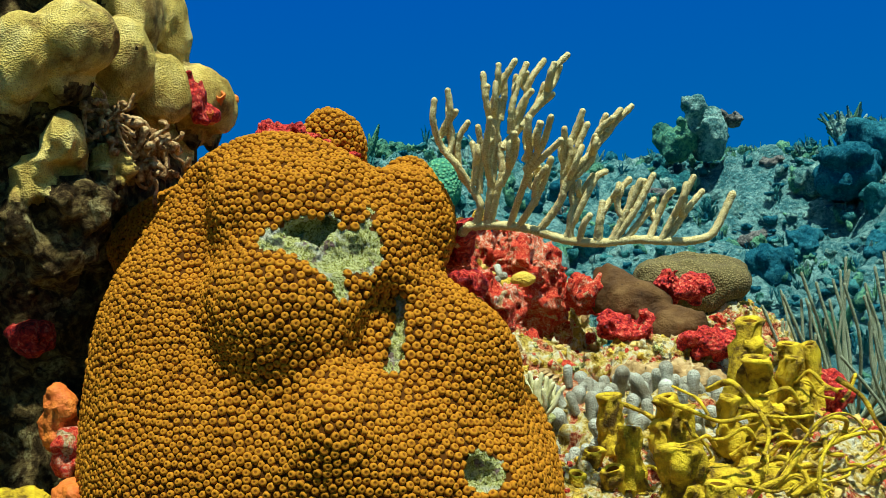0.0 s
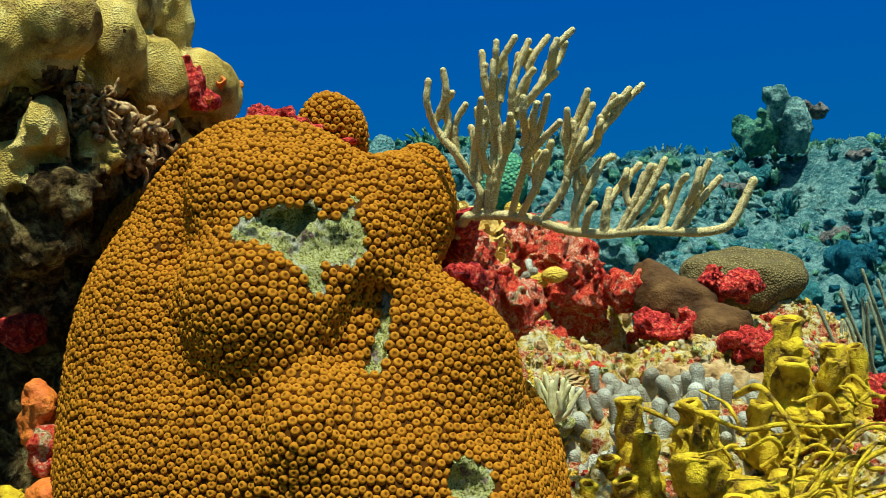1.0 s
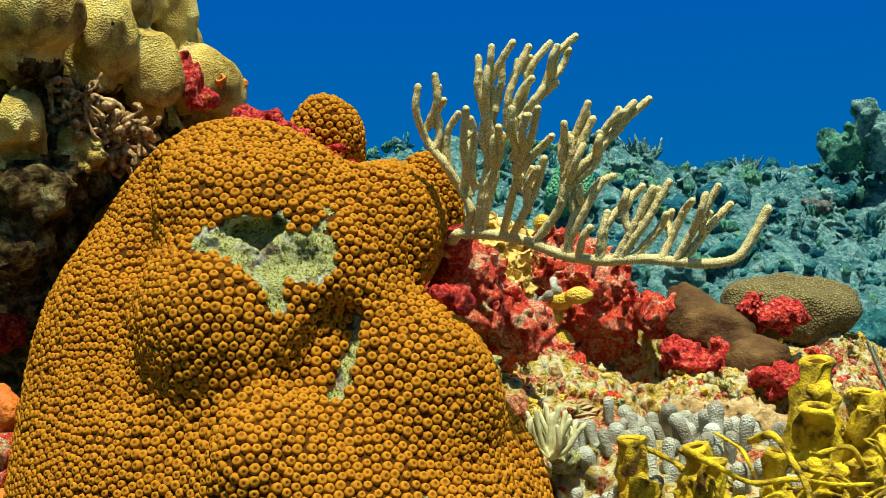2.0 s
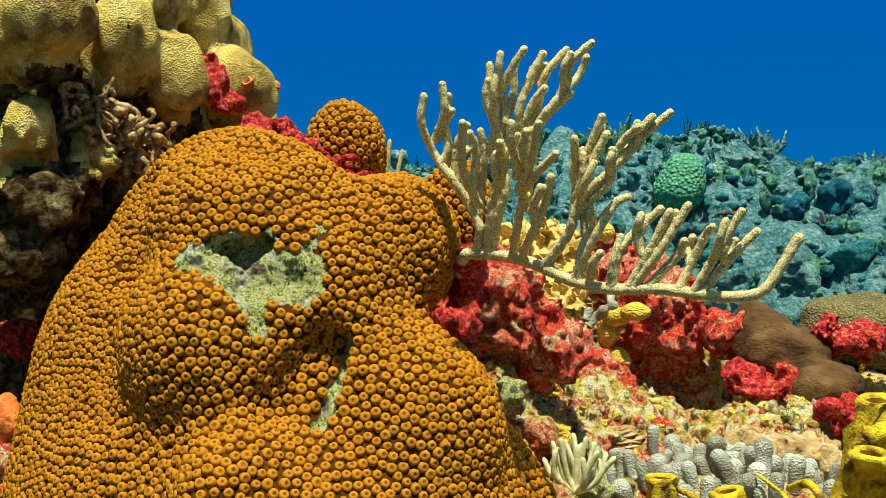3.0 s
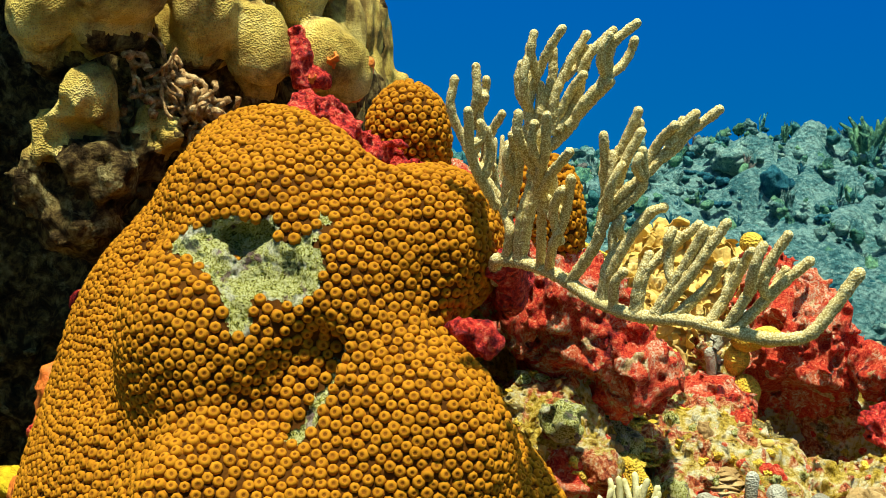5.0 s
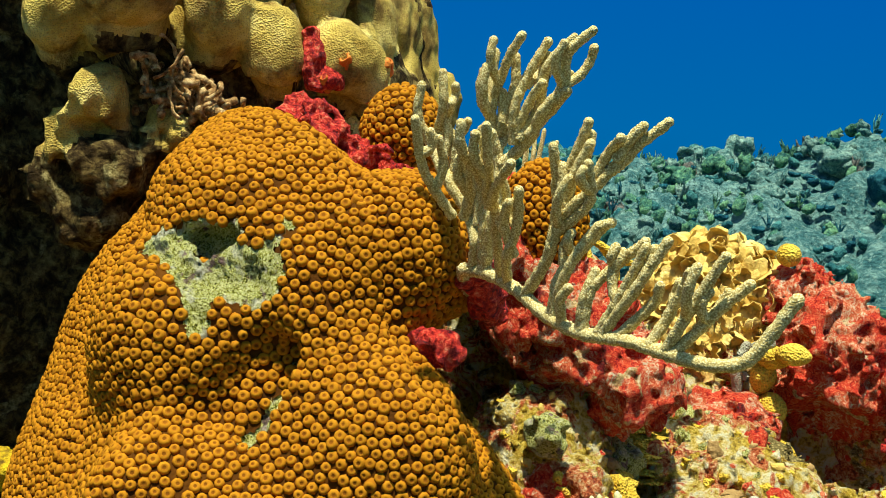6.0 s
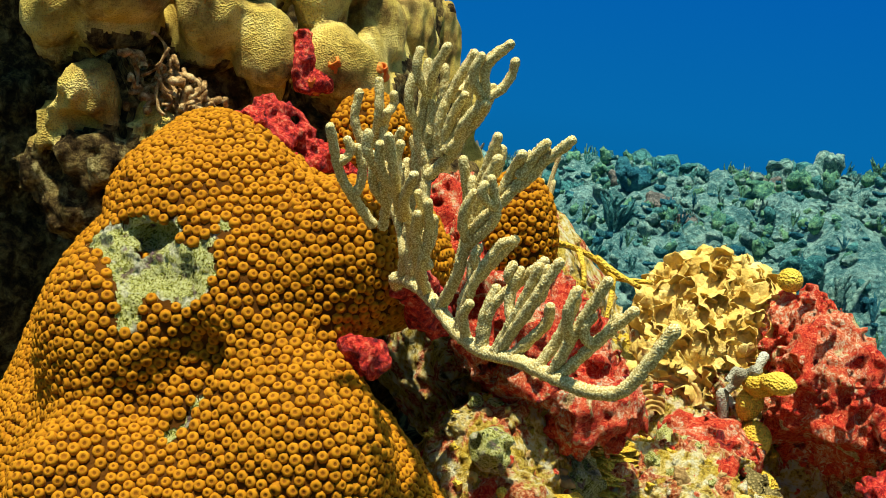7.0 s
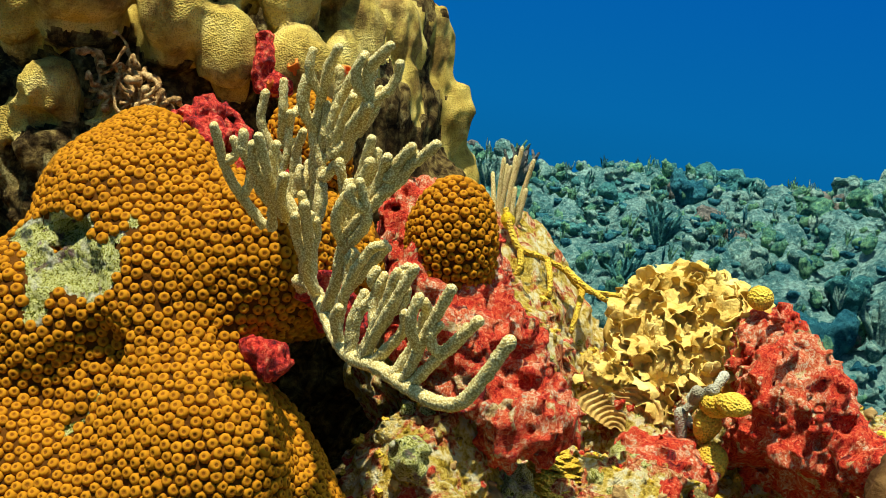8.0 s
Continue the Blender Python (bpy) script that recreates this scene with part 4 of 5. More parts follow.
# red rock farther along
mass("sponge_rock", ((0.118, 1.695, 0.450, 0.052, 0.058, 0.080), (0.062, 1.735, 0.502, 0.042, 0.042, 0.048), (0.150, 1.690, 0.405, 0.034, 0.040, 0.030), (0.100, 1.720, 0.410, 0.04, 0.05, 0.05), (0.140, 1.720, 0.43, 0.04, 0.05, 0.06)),
     M_RED, "upright rock block crusted with red sponge", "sponge rock", rough=(0.011, 46), fine=(0.008, 150), seed=9, pits=0.045, h=0.0036, cuts=(((0.130, 1.655, 0.352), (0.21, 1.665, 0.345), 0.058),))
for i, (x, y, z, a, b, c, m, lab) in enumerate((
        (0.265, 1.615, 0.372, 0.035, 0.022, 0.016, M_RED_DEEP, "red sponge crust beside the brown slab sponge"),
        (0.365, 1.690, 0.425, 0.030, 0.020, 0.020, M_RED_DEEP, "red sponge crust under the olive coral mound"),
        (0.215, 1.700, 0.425, 0.030, 0.025, 0.025, M_RED, "red crusted rock lump"),
        (0.375, 1.545, 0.350, 0.030, 0.020, 0.015, M_RED_DEEP, "red sponge crust behind the yellow sponge"),
        (0.050, 1.600, 0.378, 0.040, 0.035, 0.026, M_RED, "rusty red crusted rock lump"),
        (0.470, 1.400, 0.290, 0.030, 0.030, 0.030, M_RED_DEEP, "dark red sponge beside the yellow sponge"),
        (0.170, 1.235, 0.215, 0.030, 0.025, 0.018, M_RED, "red crusted rock lump under the yellow sponge"),
        (0.030, 1.320, 0.330, 0.026, 0.026, 0.030, M_RED, "pink and red crusted rock knob"))):
    mass("sponge_crust", ((x, y, z, a, b, c * 0.7), (x + a * 0.7, y + b * 0.5, z - c * 0.4, a * 0.8, b * 0.8, c * 0.6), (x - a * 0.7, y, z + c * 0.2, a * 0.6, b * 0.7, c * 0.5)), m, lab, "sponge", rough=(0.011, 55), fine=(0.005, 150), h=0.0038, seed=20 + i, pits=0.02)

mass("slab_sponge", ((0.290, 1.680, 0.405, 0.055, 0.045, 0.034), (0.335, 1.625, 0.370, 0.045, 0.045, 0.030), (0.255, 1.705, 0.435, 0.028, 0.028, 0.036)),
     M_BROWN, "smooth brown slab sponge dotted with dark pores", "sponge", rough=(0.009, 32), fine=(0.002, 120), seed=31, h=0.0045)
mass("mound_coral", ((0.410, 1.800, 0.425, 0.085, 0.060, 0.050), (0.350, 1.790, 0.430, 0.04, 0.04, 0.035)), M_OLIVE, "low olive coral mound with fine pits", "coral", rough=(0.009, 26), fine=(0.002, 120), seed=33)
mass("rubble_coral", ((0.300, 1.510, 0.300, 0.045, 0.030, 0.022), (0.250, 1.540, 0.310, 0.03, 0.03, 0.018), (0.345, 1.490, 0.295, 0.03, 0.03, 0.020)), M_TAN,
     "lumpy tan coral rubble behind the finger coral", "coral rubble", rough=(0.012, 75), fine=(0.004, 160), seed=34, h=0.0038)

# knobby mustard coral on the rock block
knobby = thing("knobby_coral", "stack of mustard coral knobs down the rock block", "coral", at=(0.09, 1.63, 0.32))
for i, (x, y, z, a, b, c) in enumerate(((0.085, 1.622, 0.448, 0.018, 0.016, 0.013), (0.112, 1.612, 0.455, 0.020, 0.014, 0.011), (0.074, 1.628, 0.425, 0.014, 0.014, 0.018),
                                        (0.086, 1.630, 0.388, 0.017, 0.016, 0.021), (0.100, 1.630, 0.340, 0.020, 0.018, 0.022), (0.118, 1.625, 0.320, 0.016, 0.016, 0.016))):
    rows = ((x, y, z, a, b, c),)
    vv, ff = net(lambda p: blobs(p, rows, 0.01) + 0.002 * fractal(p, 70, 2, 60 + i), (x - a - 0.01, y - b - 0.01, z - c - 0.01), (x + a + 0.01, y + b + 0.01, z + c + 0.01), 0.004)
    part("knob", mesh_of("knob", vv, ff, [M_MUSTARD]), knobby)
mass("ball_coral", ((0.055, 1.705, 0.556, 0.014, 0.014, 0.013),), M_MUSTARD, "small round mustard coral on the red rock block", "coral", rough=(0.001, 50), fine=(0.0005, 120), h=0.003, seed=35)


# ---- finger coral ----
def finger_mesh(seed, r, tall):
    rng = np.random.default_rng(seed)
    n = 9
    bend = rng.normal(0, 0.12, 2)
    path = [(bend[0] * tall * (i / n) ** 2, bend[1] * tall * (i / n) ** 2, tall * i / n) for i in range(n + 1)]
    rad = [r * (0.78 + 0.22 * i / n) for i in range(n + 1)]
    top = path[-1]
    path += [(top[0], top[1], top[2] + r * k) for k in (0.45, 0.8, 0.98)]
    rad += [r * 0.88, r * 0.58, r * 0.12]
    v, f = tube(path, rad, 10, 0.05, rng)
    return mesh_of("finger", [tuple(q) for q in v], f, [M_FINGER])


def finger_coral(label, spots, size, tilt, seed, deep=0.006):
    """Short blunt fingers; spots: x, y, z of each foot."""
    rng = np.random.default_rng(seed)
    kinds = [finger_mesh(seed * 10 + i, size * s, size * h) for i, (s, h) in enumerate(((1, 2.8), (0.9, 3.4), (1.12, 2.3), (0.8, 2.6), (1.05, 3.8)))]
    root = thing("finger_coral", label, "coral", at=spots[0])
    for x, y, z in spots:
        ob = part("finger", kinds[rng.integers(0, 5)], root)
        s = rng.uniform(0.8, 1.2)
        ob.matrix_basis = Matrix.LocRotScale((x, y, z - deep), Euler((rng.normal(0, tilt), rng.normal(0, tilt), rng.uniform(0, 6.28))), (s, s, s))
    return root


rng = np.random.default_rng(77)
spots = []
while len(spots) < 95:
    x, y = rng.uniform(0.115, 0.395), rng.uniform(1.24, 1.50)
    if (y > 1.30 or x < 0.16) and ((x - 0.25) / 0.135) ** 2 + ((y - 1.375) / 0.125) ** 2 < 1 and all((x - a) ** 2 + (y - b) ** 2 < 9 and (x - a) ** 2 + (y - b) ** 2 > 0.0172 ** 2 for a, b, c in spots):
        spots.append((x, y, reef_top(x, y)))
finger_coral("clump of blunt grey-white finger coral", spots, 0.0088, 0.30, 5, 0.004)
finger_coral("few pale finger coral tips on the red rock block", [(0.070, 1.620, 0.462), (0.062, 1.612, 0.452), (0.052, 1.618, 0.440), (0.078, 1.625, 0.468), (0.044, 1.632, 0.448), (0.058, 1.628, 0.425), (0.048, 1.626, 0.41)], 0.0065, 0.5, 6)


# ---- yellow tube sponges ----
TUBES = (
    (0.186, 1.270, 0.319, 0.0149, 0.085), (0.195, 1.200, 0.290, 0.0134, 0.070), (0.171, 1.180, 0.248, 0.0132, 0.060), (0.246, 1.150, 0.272, 0.0209, 0.080),
    (0.371, 1.300, 0.349, 0.0193, 0.100), (0.379, 1.350, 0.392, 0.0179, 0.130), (0.426, 1.360, 0.358, 0.0130, 0.080), (0.454, 1.360, 0.356, 0.0094, 0.080),
    (0.411, 1.280, 0.296, 0.0149, 0.070), (0.246, 1.250, 0.315, 0.0146, 0.070), (0.264, 1.220, 0.307, 0.0130, 0.070), (0.156, 1.220, 0.263, 0.0130, 0.060),
    (0.133, 1.200, 0.241, 0.0096, 0.055), (0.425, 1.330, 0.343, 0.0127, 0.070), (0.274, 1.120, 0.237, 0.0144, 0.060), (0.327, 1.270, 0.308, 0.0121, 0.070),
)


def tube_sponge_mesh(seed, r, tall, lean):
    """A lumpy chimney with a thick lip and a hollow throat, its foot at the origin's depth below the lip."""
    rng = np.random.default_rng(seed)
    sides = 20
    prof = [(1.05, -1.0), (0.95, -0.85), (0.88, -0.7), (0.92, -0.55), (1.0, -0.4), (1.02, -0.26), (1.05, -0.16), (0.98, -0.08), (1.0, -0.03), (0.92, 0.0), (0.72, 0.0), (0.58, -0.03), (0.52, -0.12), (0.48, -0.35), (0.30, -0.45)]
    v, f, s = [], [], []
    off = rng.uniform(0, 50)
    spots = np.array([(math.cos(2 * math.pi * i / sides) * 1.3 + off, math.sin(2 * math.pi * i / sides) * 1.3, z * tall / r * 0.6) for a, z in prof for i in range(sides)])
    swell = fractal(spots, 1.6, 3, seed)
    for k, (a, z) in enumerate(prof):
        for i in range(sides):
            t = 2 * math.pi * i / sides
            w = 1 + (0.40 if k < 9 else 0.12) * swell[k * sides + i]
            v.append((math.cos(t) * a * r * w - lean[0] * z * tall * 0.3, math.sin(t) * a * r * w - lean[1] * z * tall * 0.3, z * tall + (0.12 * r * math.sin(t + off) if k > 6 else 0)))
    for k in range(len(prof) - 1):
        for i in range(sides):
            j = (i + 1) % sides
            f.append((k * sides + i, k * sides + j, (k + 1) * sides + j, (k + 1) * sides + i))
            s.append(0 if k < 11 else 1)
    f.append(tuple((len(prof) - 1) * sides + i for i in range(sides)))
    s.append(1)
    return mesh_of("chimney", v, f, [M_YELLOW, M_THROAT], s)


def yellow_sponges():
    rng = np.random.default_rng(15)
    root = thing("tube_sponge", "cluster of bright yellow tube sponges with open tops", "sponge", at=(0.28, 1.22, 0.2))
    for i, (x, y, z, r, tall) in enumerate(TUBES):
        ob = part("chimney", tube_sponge_mesh(100 + i, r, tall, rng.normal(0, 0.35, 2)), root)
        ob.matrix_basis = Matrix.LocRotScale((x, y, z), Euler((rng.normal(0.12, 0.12), rng.normal(0, 0.12), 0)), None)
    rows = [(x, y + 0.006, z - tall * 0.75, r * 1.25, r * 1.2, tall * 0.33) for x, y, z, r, tall in TUBES]
    rows += [(0.379, 1.35, 0.352, 0.021, 0.02, 0.018), (0.30, 1.21, 0.215, 0.06, 0.04, 0.02), (0.36, 1.22, 0.215, 0.05, 0.05, 0.02)]

    def field(p):
        return blobs(p, rows, 0.006) + 0.010 * fractal(p, 60, 3, 71) + 0.003 * vnoise(p, 170, 72)

    v, f = net(field, (0.08, 1.04, 0.12), (0.52, 1.44, 0.40), 0.0046)
    part("base", mesh_of("base", v, f, [M_YELLOW]), root)


yellow_sponges()


def sponge_ropes():
    """Thin yellow sponge ropes that arch over the tube sponges, each a thing of its own."""
    rng = np.random.default_rng(16)
    given = [[(0.235, 1.21, 0.318), (0.262, 1.19, 0.306), (0.295, 1.18, 0.292), (0.330, 1.18, 0.296), (0.372, 1.19, 0.290), (0.405, 1.20, 0.289)],
             [(0.300, 1.26, 0.318), (0.318, 1.22, 0.330), (0.333, 1.19, 0.310), (0.345, 1.17, 0.280), (0.330, 1.15, 0.250)],
             [(0.466, 1.30, 0.317), (0.492, 1.29, 0.294), (0.505, 1.28, 0.262), (0.520, 1.28, 0.235)],
             [(0.330, 1.13, 0.225), (0.360, 1.13, 0.262), (0.392, 1.14, 0.292), (0.425, 1.16, 0.296), (0.450, 1.18, 0.280), (0.462, 1.18, 0.262)],
             [(0.345, 1.10, 0.222), (0.385, 1.12, 0.236), (0.430, 1.13, 0.243), (0.470, 1.15, 0.250)],
             [(0.382, 1.09, 0.20), (0.375, 1.10, 0.235), (0.385, 1.11, 0.262), (0.41, 1.13, 0.282)],
             [(0.40, 1.20, 0.24), (0.43, 1.19, 0.262), (0.47, 1.19, 0.268), (0.486, 1.22, 0.250)],
             [(0.30, 1.11, 0.205), (0.315, 1.11, 0.228), (0.345, 1.12, 0.24), (0.37, 1.14, 0.262)]]
    for _ in range(64):
        x, y = rng.uniform(0.24, 0.48), rng.uniform(1.08, 1.30)
        z = reef_top(x, y) + rng.uniform(0.0, 0.05)
        a, run = rng.uniform(0, 6.28), []
        for k in range(5):
            run.append((x, y, z))
            x, y = x + 0.022 * math.cos(a), y + 0.012 * math.sin(a)
            z += rng.uniform(-0.004, 0.022) if k < 2 else rng.uniform(-0.018, 0.008)
            a += rng.normal(0, 0.6)
        given.append(run)
    for run in given:
        path = smooth_path(run, 0.004)
        r = rng.uniform(0.0014, 0.0034)
        rad = np.linspace(r * 1.25, r * 0.7, len(path)) * (1 + 0.15 * np.sin(np.linspace(0, 14, len(path)) + rng.uniform(0, 6)))
        v, f = tube(path, rad, 8, 0.08, rng)
        solid("sponge_rope", mesh_of("sponge_rope", [tuple(q) for q in v], f, [M_YELLOW]), "thin yellow sponge rope arching over tube sponges", "sponge", "tangle of yellow sponge ropes")


sponge_ropes()


# ---- lettuce coral ----
def leaf_mesh(name, seed, mat, size, fold):
    """A ruffled, thick coral leaf that stands on its foot and fans out."""
    rng = np.random.default_rng(seed)
    sides, rings = 20, (0.12, 0.35, 0.58, 0.78, 0.92, 1.0)
    ph, thick = rng.uniform(0, 6.28, 3), size * 0.04
    sheets = []
    for off in (1, -1):
        for q in rings:
            for i in range(sides):
                a = 2 * math.pi * i / sides
                edge = 1 + 0.07 * q * math.sin(5 * a + ph[0]) + 0.04 * q * math.sin(9 * a + ph[1])
                x, z = 0.50 * q * edge * math.sin(a), 0.46 + 0.52 * q * edge * math.cos(a)
                y = fold * (0.30 * x * x / 0.36 + 0.34 * max(0.0, z) ** 2.2 + 0.09 * q * q * math.sin(3 * a + ph[2]) + 0.05 * q ** 3 * math.sin(7 * a + ph[0]))
                sheets.append((x * size, y * size + off * thick * (1.0 if q < 0.95 else 0.35), z * size))
    v, half = sheets, sides * len(rings)
    f = [tuple(range(sides)), tuple(reversed(range(half, half + sides)))]
    for i in range(sides):
        j = (i + 1) % sides
        for k in range(len(rings) - 1):
            a, b, c, d = k * sides + i, k * sides + j, (k + 1) * sides + j, (k + 1) * sides + i
            f += [(a, d, c, b), (half + a, half + b, half + c, half + d)]
        e = (len(rings) - 1) * sides
        f.append((e + i, half + e + i, half + e + j, e + j))
    return mesh_of(name, v, f, [mat])


def lettuce(label, rows, count, mats, size, seed, name="lettuce_coral", cut=-0.2, fold=1.0):
    """Leaves that stand out of a mound of ellipsoids."""
    rng = np.random.default_rng(seed)
    kinds = [leaf_mesh("leaf", seed * 20 + i, mats, size * s, fold) for i, s in enumerate((1.0, 0.85, 1.15, 0.95, 0.75, 1.05))]
    field = lambda p: blobs(p, rows, 0.01) + 0.004 * fractal(p, 40, 2, seed)
    r = np.array(rows)
    v, f = net(field, (r[:, :3] - r[:, 3:]).min(0) - 0.02, (r[:, :3] + r[:, 3:]).max(0) + 0.02, 0.006)
    root = thing(name, label, "coral", at=rows[0][:3])
    part("core", mesh_of("core", v, f, [mats]), root)
    pts = spread(v, f, lambda p: np.full(len(p), size * count), lambda p: p[:, 2] > r[0, 2] + cut * r[0, 5], rng, field, 4)
    nr = slope(field, pts)
    order = np.argsort(((pts - np.array((0.5, 0.9, 0.7))) ** 2).sum(1))
    for i in order[:300]:
        p, n = pts[i], nr[i]
        up = Vector(n) * 0.8 + Vector((0, 0, 0.7)) + Vector(rng.normal(0, 0.22, 3))
        q = up.to_track_quat("Z", "Y").to_matrix() @ Matrix.Rotation(rng.uniform(0, 6.28), 3, "Z")
        ob = part("leaf", kinds[rng.integers(0, 6)], root)
        s = rng.uniform(0.75, 1.25)
        ob.matrix_basis = Matrix.LocRotScale(Vector(p) - Vector(n) * 0.005, q.to_quaternion(), (s * rng.uniform(0.9, 1.3), s, s))
    return root


lettuce("large mound of ruffled pale yellow lettuce coral", ((-0.055, 1.735, 0.500, 0.075, 0.075, 0.062), (0.000, 1.745, 0.490, 0.055, 0.06, 0.050), (-0.020, 1.690, 0.450, 0.05, 0.05, 0.06), (-0.100, 1.730, 0.480, 0.05, 0.05, 0.05)),
        0.52, M_LETTUCE, 0.0205, 3, cut=-1.5, fold=1.5)
lettuce("small cluster of pale leafy coral under the sea rod", ((0.036, 1.505, 0.462, 0.018, 0.020, 0.016),), 0.70, M_LETTUCE, 0.013, 4, cut=-1.0, fold=1.4)


def plate_fan(label, foot, r, face, lean, seed):
    """A thin standing fan with concentric ridges, cupped towards the way it faces."""
    rng = np.random.default_rng(seed)
    root = thing("plate_coral", label, "coral", at=foot)
    rings, sides = 40, 36
    v, ph = [], rng.uniform(0, 6.28, 3)
    for off in (0.5, -0.5):
        for i in range(rings + 1):
            q = 0.10 + 0.90 * i / rings
            for k in range(sides + 1):
                a = -1.25 + 2.5 * k / sides
                edge = 1 + 0.05 * q * math.sin(4 * a + ph[0]) + 0.03 * q * math.sin(9 * a + ph[1])
                x, z = r * q * edge * math.sin(a), r * q * edge * math.cos(a)
                y = -0.30 * r * q * q - 0.16 * x * x / r + 0.05 * r * q * math.sin(3 * a + ph[2]) + 0.030 * r * math.sin(q * 56 + 1.2 * math.sin(2 * a)) + off * 0.05 * r * (1.1 - q)
                v.append((x, y, z))
    half, w = (rings + 1) * (sides + 1), sides + 1
    f = []
    for i in range(rings):
        for k in range(sides):
            a, b, c, d = i * w + k, i * w + k + 1, (i + 1) * w + k + 1, (i + 1) * w + k
            f += [(a, d, c, b), (half + a, half + b, half + c, half + d)]
    rim = [i * w for i in range(rings)] + [rings * w + k for k in range(sides)] + [i * w + sides for i in range(rings, 0, -1)] + [k for k in range(sides, 0, -1)]
    for a, b in zip(rim, rim[1:] + rim[:1]):
        f.append((a, b, half + b, half + a))
    ob = part("plate", mesh_of("plate", v, f, [M_PLATE]), root)
    ob.matrix_parent_inverse = Matrix()
    ob.rotation_euler = (lean, 0, math.atan2(face[0], -face[1]))


plate_fan("fan-shaped ridged brown plate coral below the lettuce coral", (-0.026, 1.612, 0.388), 0.050, (0.70, -0.71), -0.45, 5)
plate_fan("second ridged brown plate coral half behind the first", (-0.052, 1.640, 0.405), 0.040, (0.55, -0.83), -0.4, 6)
plate_fan("small ridged plate coral tucked below the rope sponge", (-0.100, 1.560, 0.445), 0.028, (0.80, -0.60), -0.4, 7)


# ---- stacked scroll coral ----
def scroll_coral(x, y, z, r, seed, mat, label):
    """A dome of overlapping thin rims."""
    rng = np.random.default_rng(seed)
    root = thing("scroll_coral", label, "coral", at=(x, y, z - r))
    sides, tiers = 28, 8
    for k in range(tiers):
        a = r * math.sin(0.25 + 1.35 * (k + 1) / tiers)
        h = r * math.cos(0.25 + 1.35 * (k + 1) / tiers)
        v, f = [], []
        ph = rng.uniform(0, 6.28)
        for q, (m, dz) in enumerate(((0.70, 0.05), (1.0, -0.02), (1.03, -0.05), (0.98, -0.075), (0.66, -0.03))):
            for i in range(sides):
                t = 2 * math.pi * i / sides
                w = 1 + 0.09 * math.sin(3 * t + ph) + 0.05 * math.sin(7 * t + 2 * ph) + rng.normal(0, 0.02)
                v.append((x + math.cos(t) * a * m * w, y + math.sin(t) * a * m * w, z + h + dz * r + 0.05 * r * math.sin(4 * t + ph) * m))
        for q in range(4):
            for i in range(sides):
                j = (i + 1) % sides
                f.append((q * sides + i, (q + 1) * sides + i, (q + 1) * sides + j, q * sides + j))
        if k == 0:
            f.append(tuple(range(sides)))
        part("rim", mesh_of("rim", v, f, [mat]), root)


scroll_coral(0.012, 1.486, 0.356, 0.030, 1, M_MUSTARD, "dome of stacked mustard scroll coral rims")
scroll_coral(0.024, 1.476, 0.328, 0.036, 2, M_MUSTARD, "lower dome of stacked mustard scroll coral rims")
scroll_coral(0.120, 1.475, reef_top(0.120, 1.475) - 0.014, 0.028, 3, M_TAN, "low tan scroll coral on the rubble")
for i, (x, y, z, r, m, lab) in enumerate((
        (0.022, 1.420, 0.350, 0.024, M_TURF, "pale turf-covered rock knob in the reef wall"), (0.050, 1.325, 0.345, 0.020, M_ROCK, "cream coral crust on the reef wall"),
        (0.030, 1.290, 0.385, 0.018, M_TURF, "pale turf-covered rock knob below the ledge"), (0.060, 1.360, 0.330, 0.022, M_MUSTARD, "mustard coral crust on the reef wall"),
        (0.160, 1.510, 0.312, 0.022, M_ROCK, "cream coral crust on the rubble slope"), (0.116, 1.590, 0.345, 0.024, M_OLIVE, "small dark olive coral knob on the rubble slope"),
        (0.085, 1.440, 0.300, 0.024, M_TURF, "pale turf-covered rock knob on the rubble slope"), (0.100, 1.530, 0.325, 0.020, M_MUSTARD, "mustard coral crust on the rubble slope"),
        (0.045, 1.480, 0.345, 0.020, M_ROCK, "cream coral crust beside the scroll coral"), (0.030, 1.570, 0.372, 0.020, M_TURF, "pale turf-covered rock knob beside the scroll coral"),
        (0.150, 1.420, 0.262, 0.022, M_MUSTARD, "mustard coral crust beside the finger coral"), (0.200, 1.560, 0.322, 0.024, M_ROCK, "cream coral crust behind the finger coral"),
        (0.090, 1.380, 0.285, 0.024, M_TURF, "pale turf-covered rock knob low on the reef wall"), (0.070, 1.300, 0.290, 0.022, M_ROCK, "cream coral crust low on the reef wall"))):
    mass("crust_coral", ((x, y, z, r, r * 0.9, r * 0.75), (x + r * 0.5, y - r * 0.3, z - r * 0.3, r * 0.6, r * 0.6, r * 0.5), (x - r * 0.5, y + r * 0.2, z + r * 0.2, r * 0.5, r * 0.5, r * 0.45)),
         m, lab, "coral", k=0.006, rough=(0.009, 75), fine=(0.003, 190), h=0.0036, seed=120 + i, pits=0.012)


